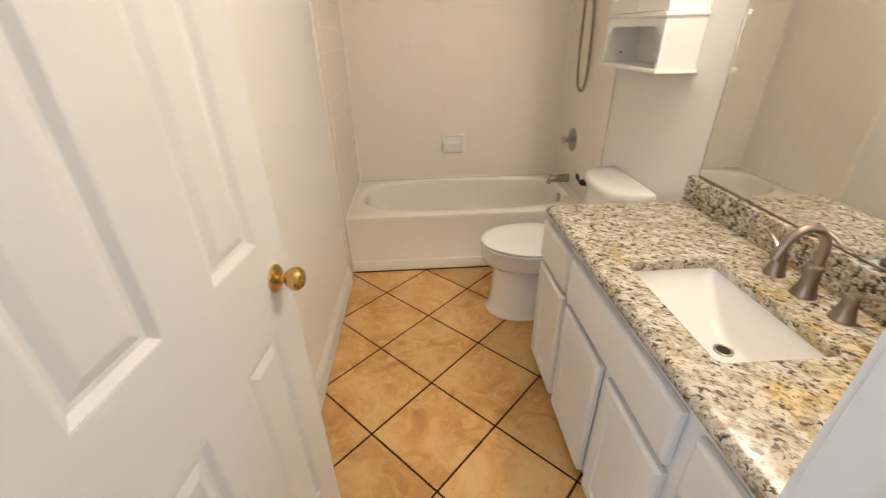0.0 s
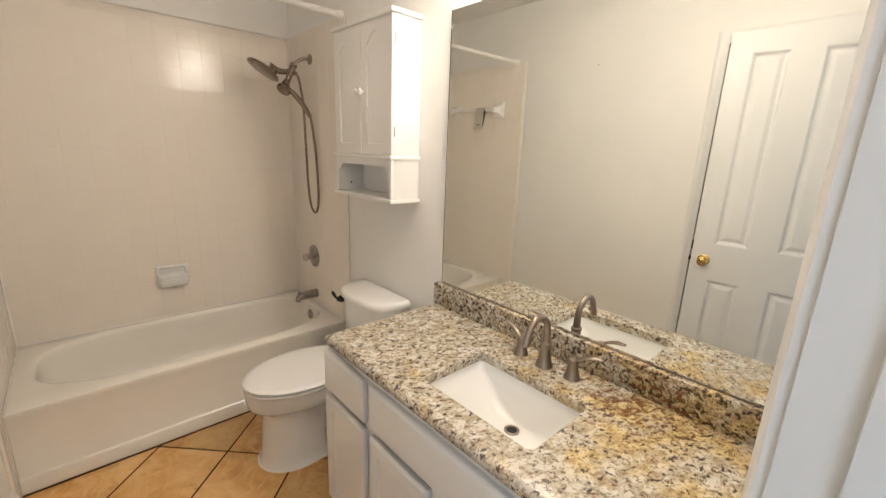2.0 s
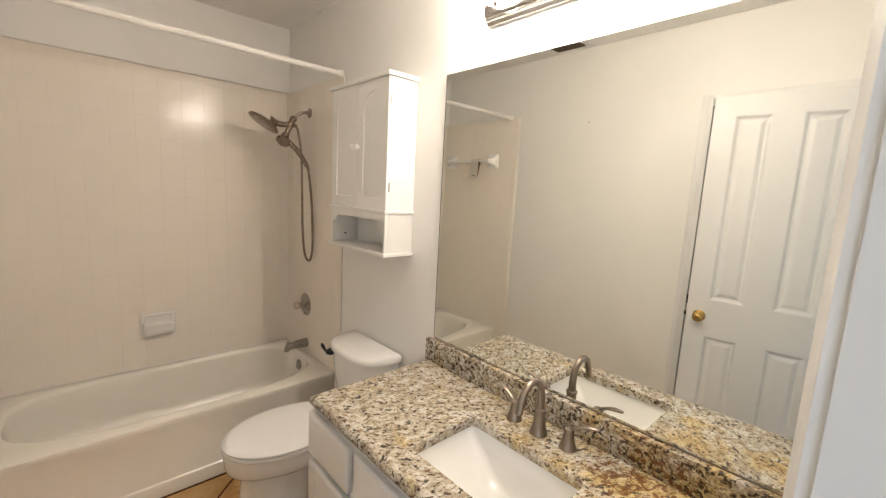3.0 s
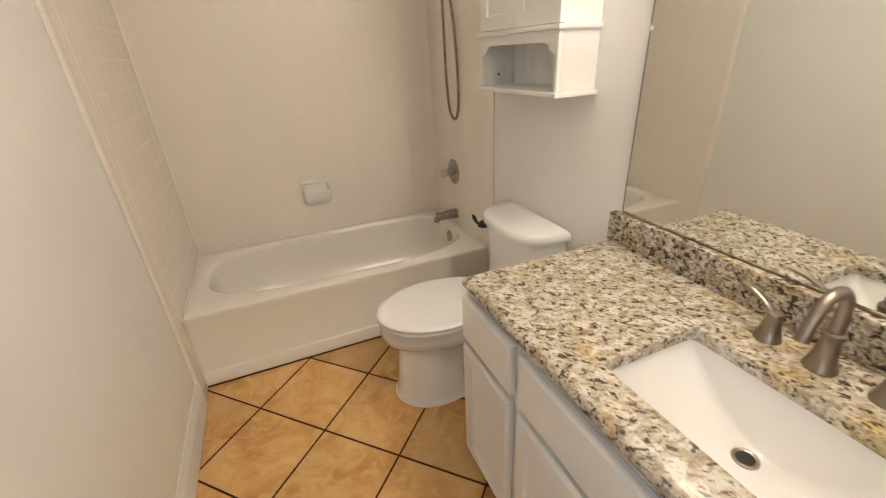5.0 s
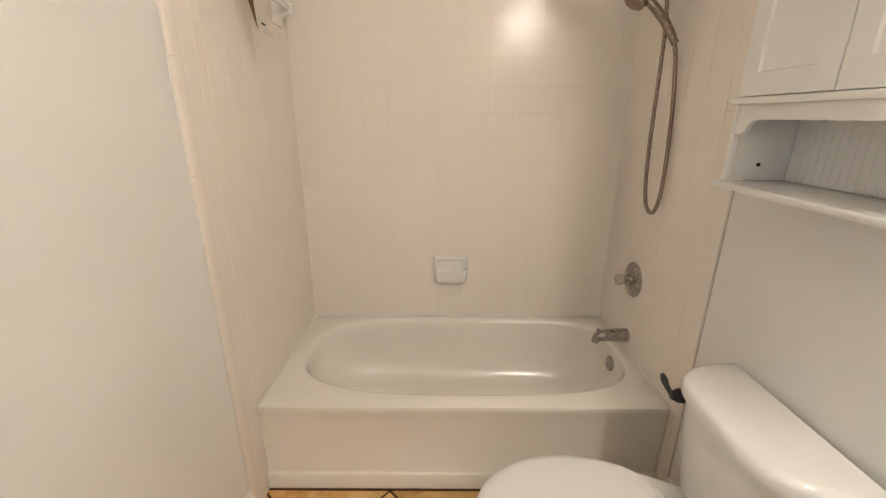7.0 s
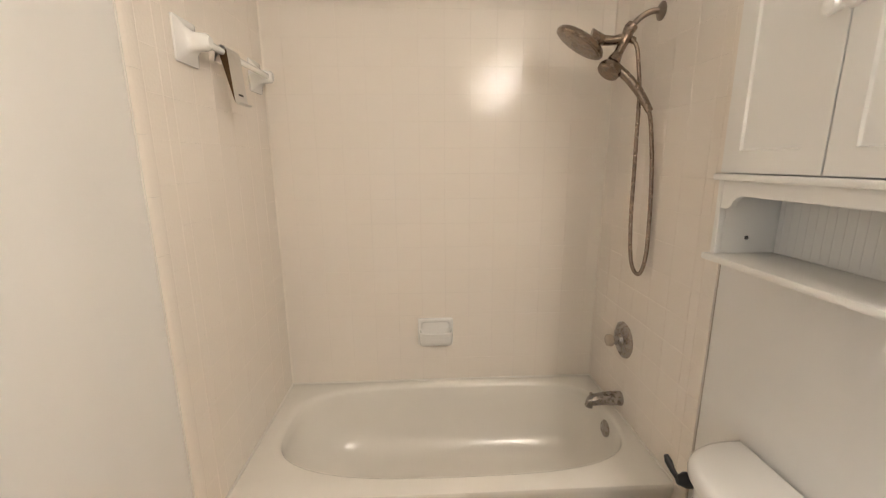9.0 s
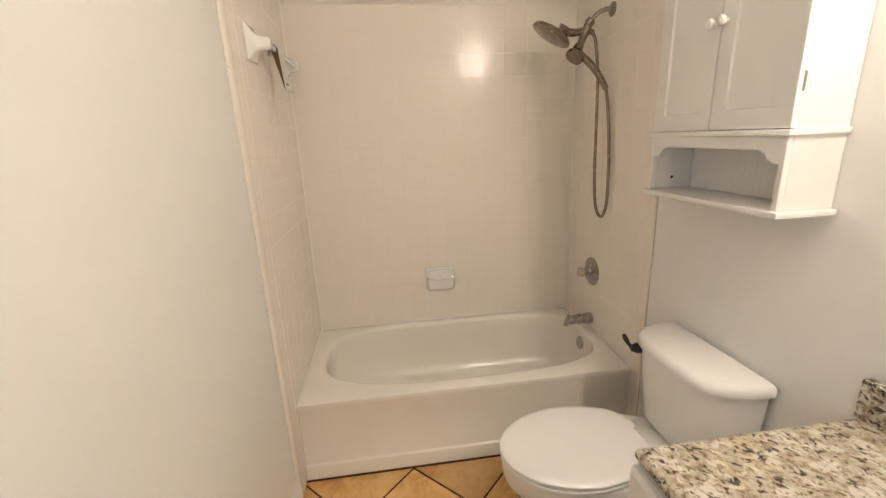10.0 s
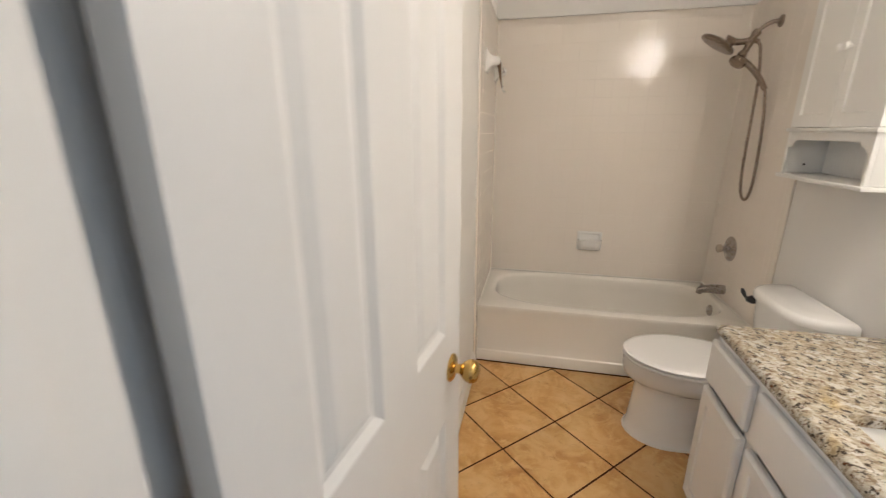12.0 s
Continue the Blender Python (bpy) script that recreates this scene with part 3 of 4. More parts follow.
part("hose", swept(hose, [0.0072 + 0.0006 * (i % 2) for i in range(len(hose))], 10), SHOWERM, shower, "ribbed metal hose")
part("hose_nut", turned(hose[-1] + Vector((0.022, 0, -0.008)), (-1, 0, 0.3), [(0, 0.009), (0.003, 0.0125), (0.020, 0.0125), (0.024, 0.010)], 12), SHOWERM, shower)

# ---- soap dish, towel bar, curtain rod ----
dish = thing("soap_dish", "white ceramic soap dish set into the tiles", "soap dish", (0.727, TB, 0.66))
SX0, SX1, SZ0, SZ1 = 0.638, 0.812, 0.588, 0.728
turn_back = lambda ring: [Vector((p.x, TB - p.z, p.y)) for p in ring]
part("back_plate", loft([turn_back(rr(SX0, SX1, SZ0, SZ1, 0.008, -0.002)), turn_back(rr(SX0, SX1, SZ0, SZ1, 0.008, 0.008)), turn_back(rr(SX0 + 0.006, SX1 - 0.006, SZ0 + 0.006, SZ1 - 0.006, 0.010, 0.014)),
                         turn_back(rr(SX0 + 0.016, SX1 - 0.016, SZ0 + 0.02, SZ1 - 0.016, 0.014, 0.013)), turn_back(rr(SX0 + 0.022, SX1 - 0.022, SZ0 + 0.03, SZ1 - 0.022, 0.014, 0.003))]), CERAMIC, dish)
tray = [rr(SX0 + 0.016, SX1 - 0.016, TB - 0.030, TB - 0.002, 0.014, SZ0 + 0.002), rr(SX0 + 0.010, SX1 - 0.010, TB - 0.046, TB - 0.002, 0.020, SZ0 + 0.012), rr(SX0 + 0.006, SX1 - 0.006, TB - 0.062, TB - 0.002, 0.026, SZ0 + 0.040),
        rr(SX0 + 0.004, SX1 - 0.004, TB - 0.072, TB - 0.002, 0.028, SZ0 + 0.078), rr(SX0 + 0.005, SX1 - 0.005, TB - 0.072, TB - 0.002, 0.028, SZ0 + 0.084), rr(SX0 + 0.010, SX1 - 0.010, TB - 0.067, TB - 0.005, 0.025, SZ0 + 0.086),
        rr(SX0 + 0.015, SX1 - 0.015, TB - 0.061, TB - 0.008, 0.022, SZ0 + 0.078), rr(SX0 + 0.022, SX1 - 0.022, TB - 0.050, TB - 0.010, 0.018, SZ0 + 0.045)]
part("tray", loft(tray), CERAMIC, dish)

bar = thing("towel_bar", "white ceramic towel bar on the tiled wall", "towel bar", (0, 0.37, 1.83))
for y in (0.135, 0.625):
    turn_x = lambda ring: [Vector((p.z, p.x + y, p.y + 1.825)) for p in ring]
    h = lambda s, r, z: turn_x(rr(-s, s, -s * 1.05, s * 1.05, r, z))
    part("bracket", loft([h(0.058, 0.006, 0.001), h(0.058, 0.006, 0.007), h(0.049, 0.012, 0.012), h(0.033, 0.014, 0.022), h(0.024, 0.014, 0.036), h(0.022, 0.016, 0.056), h(0.021, 0.018, 0.068), h(0.014, 0.012, 0.076)]), CERAMIC, bar)
part("bar", swept([Vector((0.058, y, 1.825)) for y in (0.14, 0.3, 0.45, 0.62)], 0.0105, 16), CERAMIC, bar)

hook = thing("hanging_plate", "small bent metal plate hung over towel bar", "hook plate", (0.07, 0.38, 1.8))
strip = [(0.035, 1.800), (0.038, 1.820), (0.043, 1.832), (0.048, 1.842), (0.057, 1.846), (0.067, 1.842), (0.073, 1.832), (0.082, 1.70), (0.084, 1.680), (0.090, 1.672), (0.100, 1.676)]
rows = [[Vector((x, y, z)) for x, z in strip] for y in (0.236, 0.330)]
bm = loft([r + [p + Vector((-0.0022, 0, -0.0016)) for p in r[::-1]] for r in rows])
part("plate", bm, STEEL, hook)
# added dark sliver at the plate's edge, in place of the shadowed gap behind
flange = [(0.0725, 1.832), (0.0815, 1.700), (0.0835, 1.676), (0.079, 1.690), (0.048, 1.826)]
part("flange", loft([[Vector((x, y, z)) for x, z in flange] for y in (0.2345, 0.2370)]), BRONZE, hook, "dark wedge standing in for shade behind the plate", smooth=False)
part("mark", box((0.0822, 0.268, 1.700), (0.0835, 0.300, 1.706), 0), DARK, hook, "small dark printed mark")

rod = thing("curtain_rod", "straight white shower curtain rod between the walls", "curtain rod", (0.76, -0.02, 2.17))
part("tube", swept([Vector((x, -0.022, 2.172)) for x in (0.004, 0.4, 0.75, 0.755, 1.1, TR + 0.004)], [0.0125, 0.0125, 0.0125, 0.0145, 0.0145, 0.0145], 18), RODP, rod)
for x, s in ((XL if TILES_L > -0.022 else TL, 1), (TR, -1)):
    part("end_cap", turned((x, -0.022, 2.172), (s, 0, 0), [(0, 0.026), (0.006, 0.026), (0.012, 0.020), (0.030, 0.018), (0.034, 0.015)], 20), RODP, rod)

# ---- toilet ----
YC = -0.447
toilet = thing("toilet", "white porcelain toilet with closed lid and black lever", "toilet", (1.1, YC, 0))


def bowl_ring(xf, xb, half, z, back=0.6, n=48):
    """Plan outline: rounded nose towards -x, flatter back."""
    xm = xf + (xb - xf) * 0.56
    ring = []
    for i in range(n):
        a = 2 * math.pi * i / n
        c, s = math.cos(a), math.sin(a)
        if c < 0:
            ring.append(Vector((xm + (xm - xf) * c, YC + half * s, z)))
        else:
            u = c ** 0.42
            ring.append(Vector((xm + (xb - xm) * u, YC + half * math.copysign(abs(s) ** 0.36, s) * (1 - (1 - back) * u ** 1.5), z)))
    return ring


body = [bowl_ring(0.822, 1.13, 0.140, 0.001, 0.95), bowl_ring(0.819, 1.135, 0.143, 0.008, 0.95), bowl_ring(0.825, 1.13, 0.137, 0.018, 0.95), bowl_ring(0.831, 1.12, 0.131, 0.06, 0.95), bowl_ring(0.838, 1.115, 0.125, 0.13, 0.95), bowl_ring(0.843, 1.13, 0.119, 0.20, 0.93), bowl_ring(0.846, 1.16, 0.116, 0.258, 0.92),
        bowl_ring(0.842, 1.20, 0.119, 0.274, 0.9), bowl_ring(0.822, 1.30, 0.136, 0.288, 0.84), bowl_ring(0.800, 1.38, 0.158, 0.301, 0.77), bowl_ring(0.787, 1.40, 0.172, 0.318, 0.74), bowl_ring(0.780, 1.40, 0.181, 0.345, 0.72), bowl_ring(0.778, 1.40, 0.184, 0.385, 0.7), bowl_ring(0.782, 1.395, 0.181, 0.396, 0.7), bowl_ring(0.80, 1.38, 0.165, 0.399, 0.7)]
part("bowl", loft(body), PORCELAIN, toilet)
part("trapway", swept(curve_points([(1.09, YC, 0.12), (1.17, YC, 0.17), (1.25, YC, 0.235), (1.32, YC, 0.22), (1.36, YC, 0.12), (1.365, YC, 0.01)], 6), lerp_list([0.085, 0.082, 0.080, 0.078, 0.076, 0.078], 31), 20), PORCELAIN, toilet)
part("foot", loft([rr(1.06, 1.42, YC - 0.112, YC + 0.112, 0.05, z) for z in (0.001, 0.022)] + [rr(1.07, 1.41, YC - 0.10, YC + 0.10, 0.05, 0.034)]), PORCELAIN, toilet)
for k in (-1, 1):
    part("bolt_cap", turned((1.20, YC + k * 0.092, 0.03), (0, 0, 1), [(0, 0.014), (0.008, 0.013), (0.014, 0.009), (0.016, 0.002)], 14), PORCELAIN, toilet)
seat = [bowl_ring(0.779, 1.268, 0.186, 0.4005, 0.72), bowl_ring(0.774, 1.270, 0.190, 0.406, 0.72), bowl_ring(0.775, 1.270, 0.190, 0.414, 0.72), bowl_ring(0.781, 1.266, 0.184, 0.417, 0.72)]
part("seat", loft(seat), PLASTIC, toilet)
lid = [bowl_ring(0.780, 1.266, 0.185, 0.4205, 0.72), bowl_ring(0.774, 1.271, 0.191, 0.425, 0.72), bowl_ring(0.773, 1.272, 0.192, 0.432, 0.72), bowl_ring(0.779, 1.268, 0.186, 0.438, 0.72), bowl_ring(0.80, 1.25, 0.168, 0.441, 0.72), bowl_ring(0.88, 1.18, 0.10, 0.443, 0.72)]
part("lid", loft(lid), PLASTIC, toilet)
for s in (-1, 1):
    part("hinge_cap", loft([rr(1.272, 1.302, YC + s * 0.075 - 0.022, YC + s * 0.075 + 0.022, 0.006, z, 4) for z in (0.399, 0.412)] + [rr(1.276, 1.298, YC + s * 0.075 - 0.018, YC + s * 0.075 + 0.018, 0.006, 0.416, 4)]), PLASTIC, toilet)
part("deck", loft([rr(1.25, 1.50, YC - 0.115, YC + 0.115, 0.03, z) for z in (0.33, 0.395)] + [rr(1.256, 1.495, YC - 0.11, YC + 0.11, 0.03, 0.4)]), PORCELAIN, toilet)


def tank_ring(xf, xb, half, z, n=36):
    """Tank outline: bowed front with soft corners, straight back."""
    ring = []
    for i in range(n + 1):
        k = math.cos(math.pi * i / n)
        k = math.copysign(abs(k) ** 0.8, k)
        ring.append(Vector((xb - (xb - xf) * (1 - abs(k) ** 5) ** (1 / 2.6) * (1 - 0.10 * k * k), YC + half * k, z)))
    return ring


tank = [tank_ring(1.385, 1.505, 0.175, 0.400), tank_ring(1.360, 1.512, 0.192, 0.412), tank_ring(1.350, 1.518, 0.198, 0.50), tank_ring(1.338, 1.522, 0.210, 0.62), tank_ring(1.335, 1.522, 0.213, 0.700)]
part("tank", loft(tank), PORCELAIN, toilet)
tl = [tank_ring(1.326, 1.526, 0.220, 0.7005), tank_ring(1.319, 1.529, 0.226, 0.704), tank_ring(1.318, 1.529, 0.227, 0.718), tank_ring(1.321, 1.528, 0.225, 0.731), tank_ring(1.329, 1.524, 0.218, 0.740), tank_ring(1.340, 1.520, 0.208, 0.744), tank_ring(1.40, 1.50, 0.14, 0.746)]
part("tank_lid", loft(tl), PORCELAIN, toilet)
lever = part("flush_lever", turned((1.358, -0.285, 0.672), (-1, 0.1, 0), [(0, 0.020), (0.014, 0.020), (0.024, 0.015), (0.034, 0.011), (0.036, 0.003)], 16), BLACK, toilet, "black flush lever")
arm = curve_points([(1.330, -0.283, 0.673), (1.326, -0.262, 0.680), (1.325, -0.244, 0.690), (1.325, -0.226, 0.702)], 5)
part("lever_arm", swept(arm, lerp_list([0.008, 0.007, 0.008, 0.010, 0.006], len(arm)), 10), BLACK, lever)
tagged(part("base_caulk", loft([bowl_ring(0.812, 1.14, 0.149, 0.0005, 0.95), bowl_ring(0.814, 1.14, 0.147, 0.005, 0.95)]), WHITECAULK), "white caulk joint round the toilet foot", "caulk", kind="structure")

# ---- vanity ----
CT, CB = 0.797, 0.757            # top and underside of the granite
CX, CY = 0.962, -0.868           # its front and its free end
FX, VY = 0.992, -0.842           # face and end of the cabinet
vanity = thing("vanity_cabinet", "white painted vanity cabinet with panelled doors", "cabinet", (1.26, -1.5, 0))
bm = box((FX + 0.02, VY - 0.018, 0.075), (XR - 0.003, VY, CB - 0.001), 0.001)
part("end_panel", bm, CABP, vanity)
part("end_panel", box((FX + 0.02, YD + 0.003, 0.075), (XR - 0.003, YD + 0.02, CB - 0.001), 0.001), CABP, vanity)
part("bottom_panel", box((FX + 0.02, YD + 0.021, 0.03), (XR - 0.003, VY, 0.074), 0.001), CABP, vanity)
part("toe_kick", box((FX + 0.075, YD + 0.003, 0.001), (FX + 0.09, VY - 0.004, 0.029), 0), CABP, vanity)
bm = bmesh.new()
stiles = [(-0.842, -0.858), (-1.112, -1.190), (-1.472, -1.520), (-1.785, -1.875), (-2.150, YD + 0.003)]
for a, b in stiles:
    box((FX, b, 0.03), (FX + 0.02, a, CB - 0.001), 0, bm)
for (a, b), (c, d) in zip(stiles, stiles[1:]):
    for z0, z1 in ((0.03, 0.055), (0.552, 0.585), (0.70, CB - 0.001)):
        box((FX, c, z0), (FX + 0.02, b, z1), 0, bm)
part("face_frame", bm, CABP, vanity, smooth=False)


def cabinet_door(y0, y1, z0, z1, raised=True):
    """Overlay door or drawer front, y0 nearer the tub; bevelled edge and a recessed field."""
    ring = lambda ins, x: [Vector((x, y, z)) for y, z in ((y1 + ins, z0 + ins), (y0 - ins, z0 + ins), (y0 - ins, z1 - ins), (y1 + ins, z1 - ins))]
    x = FX - 0.0095
    rings = [ring(0.004, FX - 0.004), ring(0, FX - 0.004), ring(0, x - 0.007), ring(0.003, x - 0.012), ring(0.010, x - 0.0165), ring(0.013, x - 0.017)]
    if raised:
        rings += [ring(0.050, x - 0.017), ring(0.053, x - 0.016), ring(0.057, x - 0.0105), ring(0.060, x - 0.010)]
    d = part("door" if raised else "drawer_front", loft(rings), CABP, vanity, smooth=False)
    part("bumper", box((FX - 0.0096, y1 + 0.02, z0 + 0.01), (FX + 0.0005, y0 - 0.02, z0 + 0.02), 0), CABP, d)
    return d


for y0, y1 in ((-0.846, -1.132), (-1.170, -1.474), (-1.518, -1.806), (-1.852, -2.146)):
    cabinet_door(y0, y1, 0.040, 0.530)
for y0, y1 in ((-0.846, -1.132), (-1.166, -1.800), (-1.852, -2.146)):
    cabinet_door(y0, y1, 0.558, 0.722, False)

counter = thing("countertop", "speckled cream and brown granite countertop", "countertop", (1.25, -1.5, CT))
SK = (1.063, 1.336, -1.745, -1.335)   # sink opening
outer = lambda d, z: [Vector((CX + d if p.x < 1.2 else p.x, min(p.y, CY - d), z)) for p in rr(CX, XR - 0.002, YD + 0.002, CY, 0.004, z)]
rings = [outer(0.020, CB), outer(0.006, CB + 0.002), outer(0.001, CB + 0.010), outer(0.000, CB + 0.020), outer(0.003, CB + 0.031), outer(0.009, CT - 0.003), outer(0.017, CT),
         rr(SK[0] - 0.002, SK[1] + 0.002, SK[2] - 0.002, SK[3] + 0.002, 0.022, CT), rr(SK[0], SK[1], SK[2], SK[3], 0.020, CT - 0.003), rr(SK[0], SK[1], SK[2], SK[3], 0.020, CB + 0.008)]
slab = part("slab", loft(rings, cap0=False, cap1=False), GRANITE, counter)
part("backsplash", box((1.506, YD + 0.004, CT + 0.0005), (XR - 0.002, CY - 0.004, 0.897), 0.004), GRANITE_SHADED, counter)

sink = thing("sink", "white rectangular undermount sink in granite counter", "sink", (1.21, -1.53, 0.7))
cuts = [(-0.008, CB + 0.0075), (-0.004, CB + 0.0075), (-0.003, CB + 0.002), (0.003, CB - 0.02)]
rings = [rr(SK[0] + d, SK[1] - d, SK[2] + d, SK[3] - d, 0.024, z, 8) for d, z in cuts]
for x0, x1, y0, y1, r, z in ((1.078, 1.330, -1.715, -1.372, 0.035, 0.705), (1.092, 1.325, -1.692, -1.408, 0.040, 0.665), (1.118, 1.318, -1.660, -1.445, 0.048, 0.641), (1.150, 1.313, -1.625, -1.475, 0.045, 0.630), (1.236, 1.308, -1.575, -1.500, 0.030, 0.6255)):
    rings.append(rr(x0, x1, y0, y1, r, z, 8))
part("basin", loft(rings, cap0=False), PORCELAIN, sink)
dr = part("drain", turned((1.272, -1.537, 0.6256), (0, 0, 1), [(0, 0.025), (0.003, 0.025), (0.0045, 0.022), (0.003, 0.018), (0.0015, 0.0175)], 24), NICKEL, sink, "dark nickel sink drain")
part("drain_hole", turned((1.272, -1.537, 0.6278), (0, 0, 1), [(0, 0.0175), (0.0008, 0.017), (0.001, 0.002)], 20), DARK, dr)

faucet = thing("faucet", "brushed nickel gooseneck faucet with two lever handles", "faucet", (1.43, -1.53, CT))
B = Vector((1.432, -1.530, CT))
part("spout_base", turned(B, (0, 0, 1), [(0, 0.029), (0.004, 0.029), (0.010, 0.026), (0.030, 0.0205), (0.055, 0.0175), (0.072, 0.0165), (0.076, 0.019), (0.084, 0.019), (0.088, 0.0155)], 24), NICKEL, faucet)
goose = curve_points([B + Vector((0, 0, 0.084)), B + Vector((0, 0, 0.125)), B + Vector((-0.010, 0, 0.160)), B + Vector((-0.038, 0, 0.186)), B + Vector((-0.072, 0, 0.186)), B + Vector((-0.098, 0, 0.165)), B + Vector((-0.112, 0, 0.130)), B + Vector((-0.118, 0, 0.108))], 6)
part("spout", swept(goose, lerp_list([0.0130, 0.0118, 0.0108, 0.0108, 0.0108, 0.0112, 0.0125], len(goose)), 18), NICKEL, faucet)
for y, s in ((-1.430, 1), (-1.632, -1)):
    H = Vector((1.436, y, CT))
    handle = part("handle", turned(H, (0, 0, 1), [(0, 0.0265), (0.004, 0.0265), (0.010, 0.024), (0.032, 0.018), (0.050, 0.0155), (0.058, 0.0165), (0.066, 0.014), (0.069, 0.004)], 22), NICKEL, faucet)
    bar_pts = curve_points([H + Vector((0, 0, 0.058)), H + Vector((0.002, s * 0.020, 0.074)), H + Vector((0.008, s * 0.050, 0.088)), H + Vector((0.014, s * 0.084, 0.094))], 6)
    part("lever", swept(bar_pts, lerp_list([0.011, 0.0095, 0.009, 0.010, 0.006], len(bar_pts)), 14, flat=0.6), NICKEL, handle)

# ---- mirror and light ----
mirror = thing("mirror", "large frameless wall mirror above the backsplash", "mirror", (1.53, -1.53, 1.46))
part("glass", box((1.5285, YD + 0.004, 0.9015), (XR - 0.001, -0.902, 2.024), 0.0012, seg=1), MIRROR, mirror, smooth=False)
part("edge", box((1.5281, -0.9019, 0.9025), (XR - 0.001, -0.9003, 2.024), 0), DARKM, mirror, "dark worn mirror edge")
part("channel", box((1.5272, YD + 0.004, 0.8975), (XR - 0.001, -0.902, 0.9008), 0.0006), NICKEL, mirror, "thin dark metal channel")
for z in (1.955, 1.42):
    part("clip", box((1.5245, -0.907, z), (XR - 0.001, -0.896, z + 0.011), 0.003), CLEAR, mirror, "clear plastic mirror clip")

light = thing("vanity_light", "chrome vanity light bar with round globe bulbs", "wall lamp", (1.5, -1.434, 2.21))
prof = [(0.0, -0.062), (0.016, -0.062), (0.020, -0.056), (0.022, -0.050), (0.028, -0.047), (0.030, -0.040), (0.036, -0.036), (0.040, -0.030), (0.040, 0.030), (0.036, 0.036), (0.030, 0.040), (0.028, 0.047), (0.022, 0.050), (0.020, 0.056), (0.016, 0.062), (0.0, 0.062)]
LZ, L0, L1 = 2.213, -1.750, -1.118
part("bar", profile_run(prof, (XR - 0.001, L0, LZ), (XR - 0.001, L1, LZ), (-1, 0, 0)), CHROME, light)
for i in range(5):
    y = L1 - 0.046 - i * 0.135
    socket = part("socket", turned((XR - 0.038, y, LZ), (-1, 0, 0), [(0, 0.030), (0.004, 0.030), (0.008, 0.022), (0.030, 0.021), (0.032, 0.017)], 20), CHROME, light)
    prof_b = [(0.030, 0.013), (0.042, 0.018)] + [(0.090 - 0.045 * math.cos(radians(a)), 0.045 * math.sin(radians(a))) for a in range(35, 180, 12)] + [(0.135, 0.001)]
    part("bulb", turned((XR - 0.038, y, LZ), (-1, 0, 0), prof_b, 24), GLOW, socket, "lit round globe bulb")

# ---- wall cabinet over the toilet ----
KX, KY0, KY1 = 1.379, -0.708, -0.214
cab = thing("wall_cabinet", "white wooden wall cabinet with two arched doors", "cabinet", (1.45, -0.455, 1.65))
for y0, y1 in ((KY0, KY0 + 0.014), (KY1 - 0.014, KY1)):
    part("side_panel", box((KX + 0.016, y0, 1.264), (XR - 0.002, y1, 2.022), 0.001), WALLCAB, cab)
    part("side_panel", box((KX, y0, 1.264), (KX + 0.0155, y1, 1.4395), 0.001), WALLCAB, cab)
back = []
y = KY0 + 0.015
while y < KY1 - 0.0155:              # beaded board
    w = min(0.0205, KY1 - 0.015 - y)
    back += [(XR - 0.008, y), (XR - 0.008, y + w * 0.84), (XR - 0.0074, y + w * 0.90), (XR - 0.0074, y + w * 0.98)]
    y += w
back += [(XR - 0.002, KY1 - 0.015), (XR - 0.002, KY0 + 0.015)]
part("back_panel", loft([[Vector((x, y, z)) for x, y in back] for z in (1.264, 2.022)]), WALLCAB, cab, "beaded back board", smooth=False)
part("top_board", box((KX - 0.012, KY0 - 0.014, 2.023), (XR - 0.002, KY1 + 0.014, 2.042), 0.004), WALLCAB, cab)
part("middle_board", box((KX - 0.010, KY0 - 0.010, 1.440), (XR - 0.002, KY1 + 0.010, 1.455), 0.004), WALLCAB, cab)
part("bottom_board", box((KX - 0.012, KY0 - 0.014, 1.247), (XR - 0.002, KY1 + 0.014, 1.263), 0.004), WALLCAB, cab)
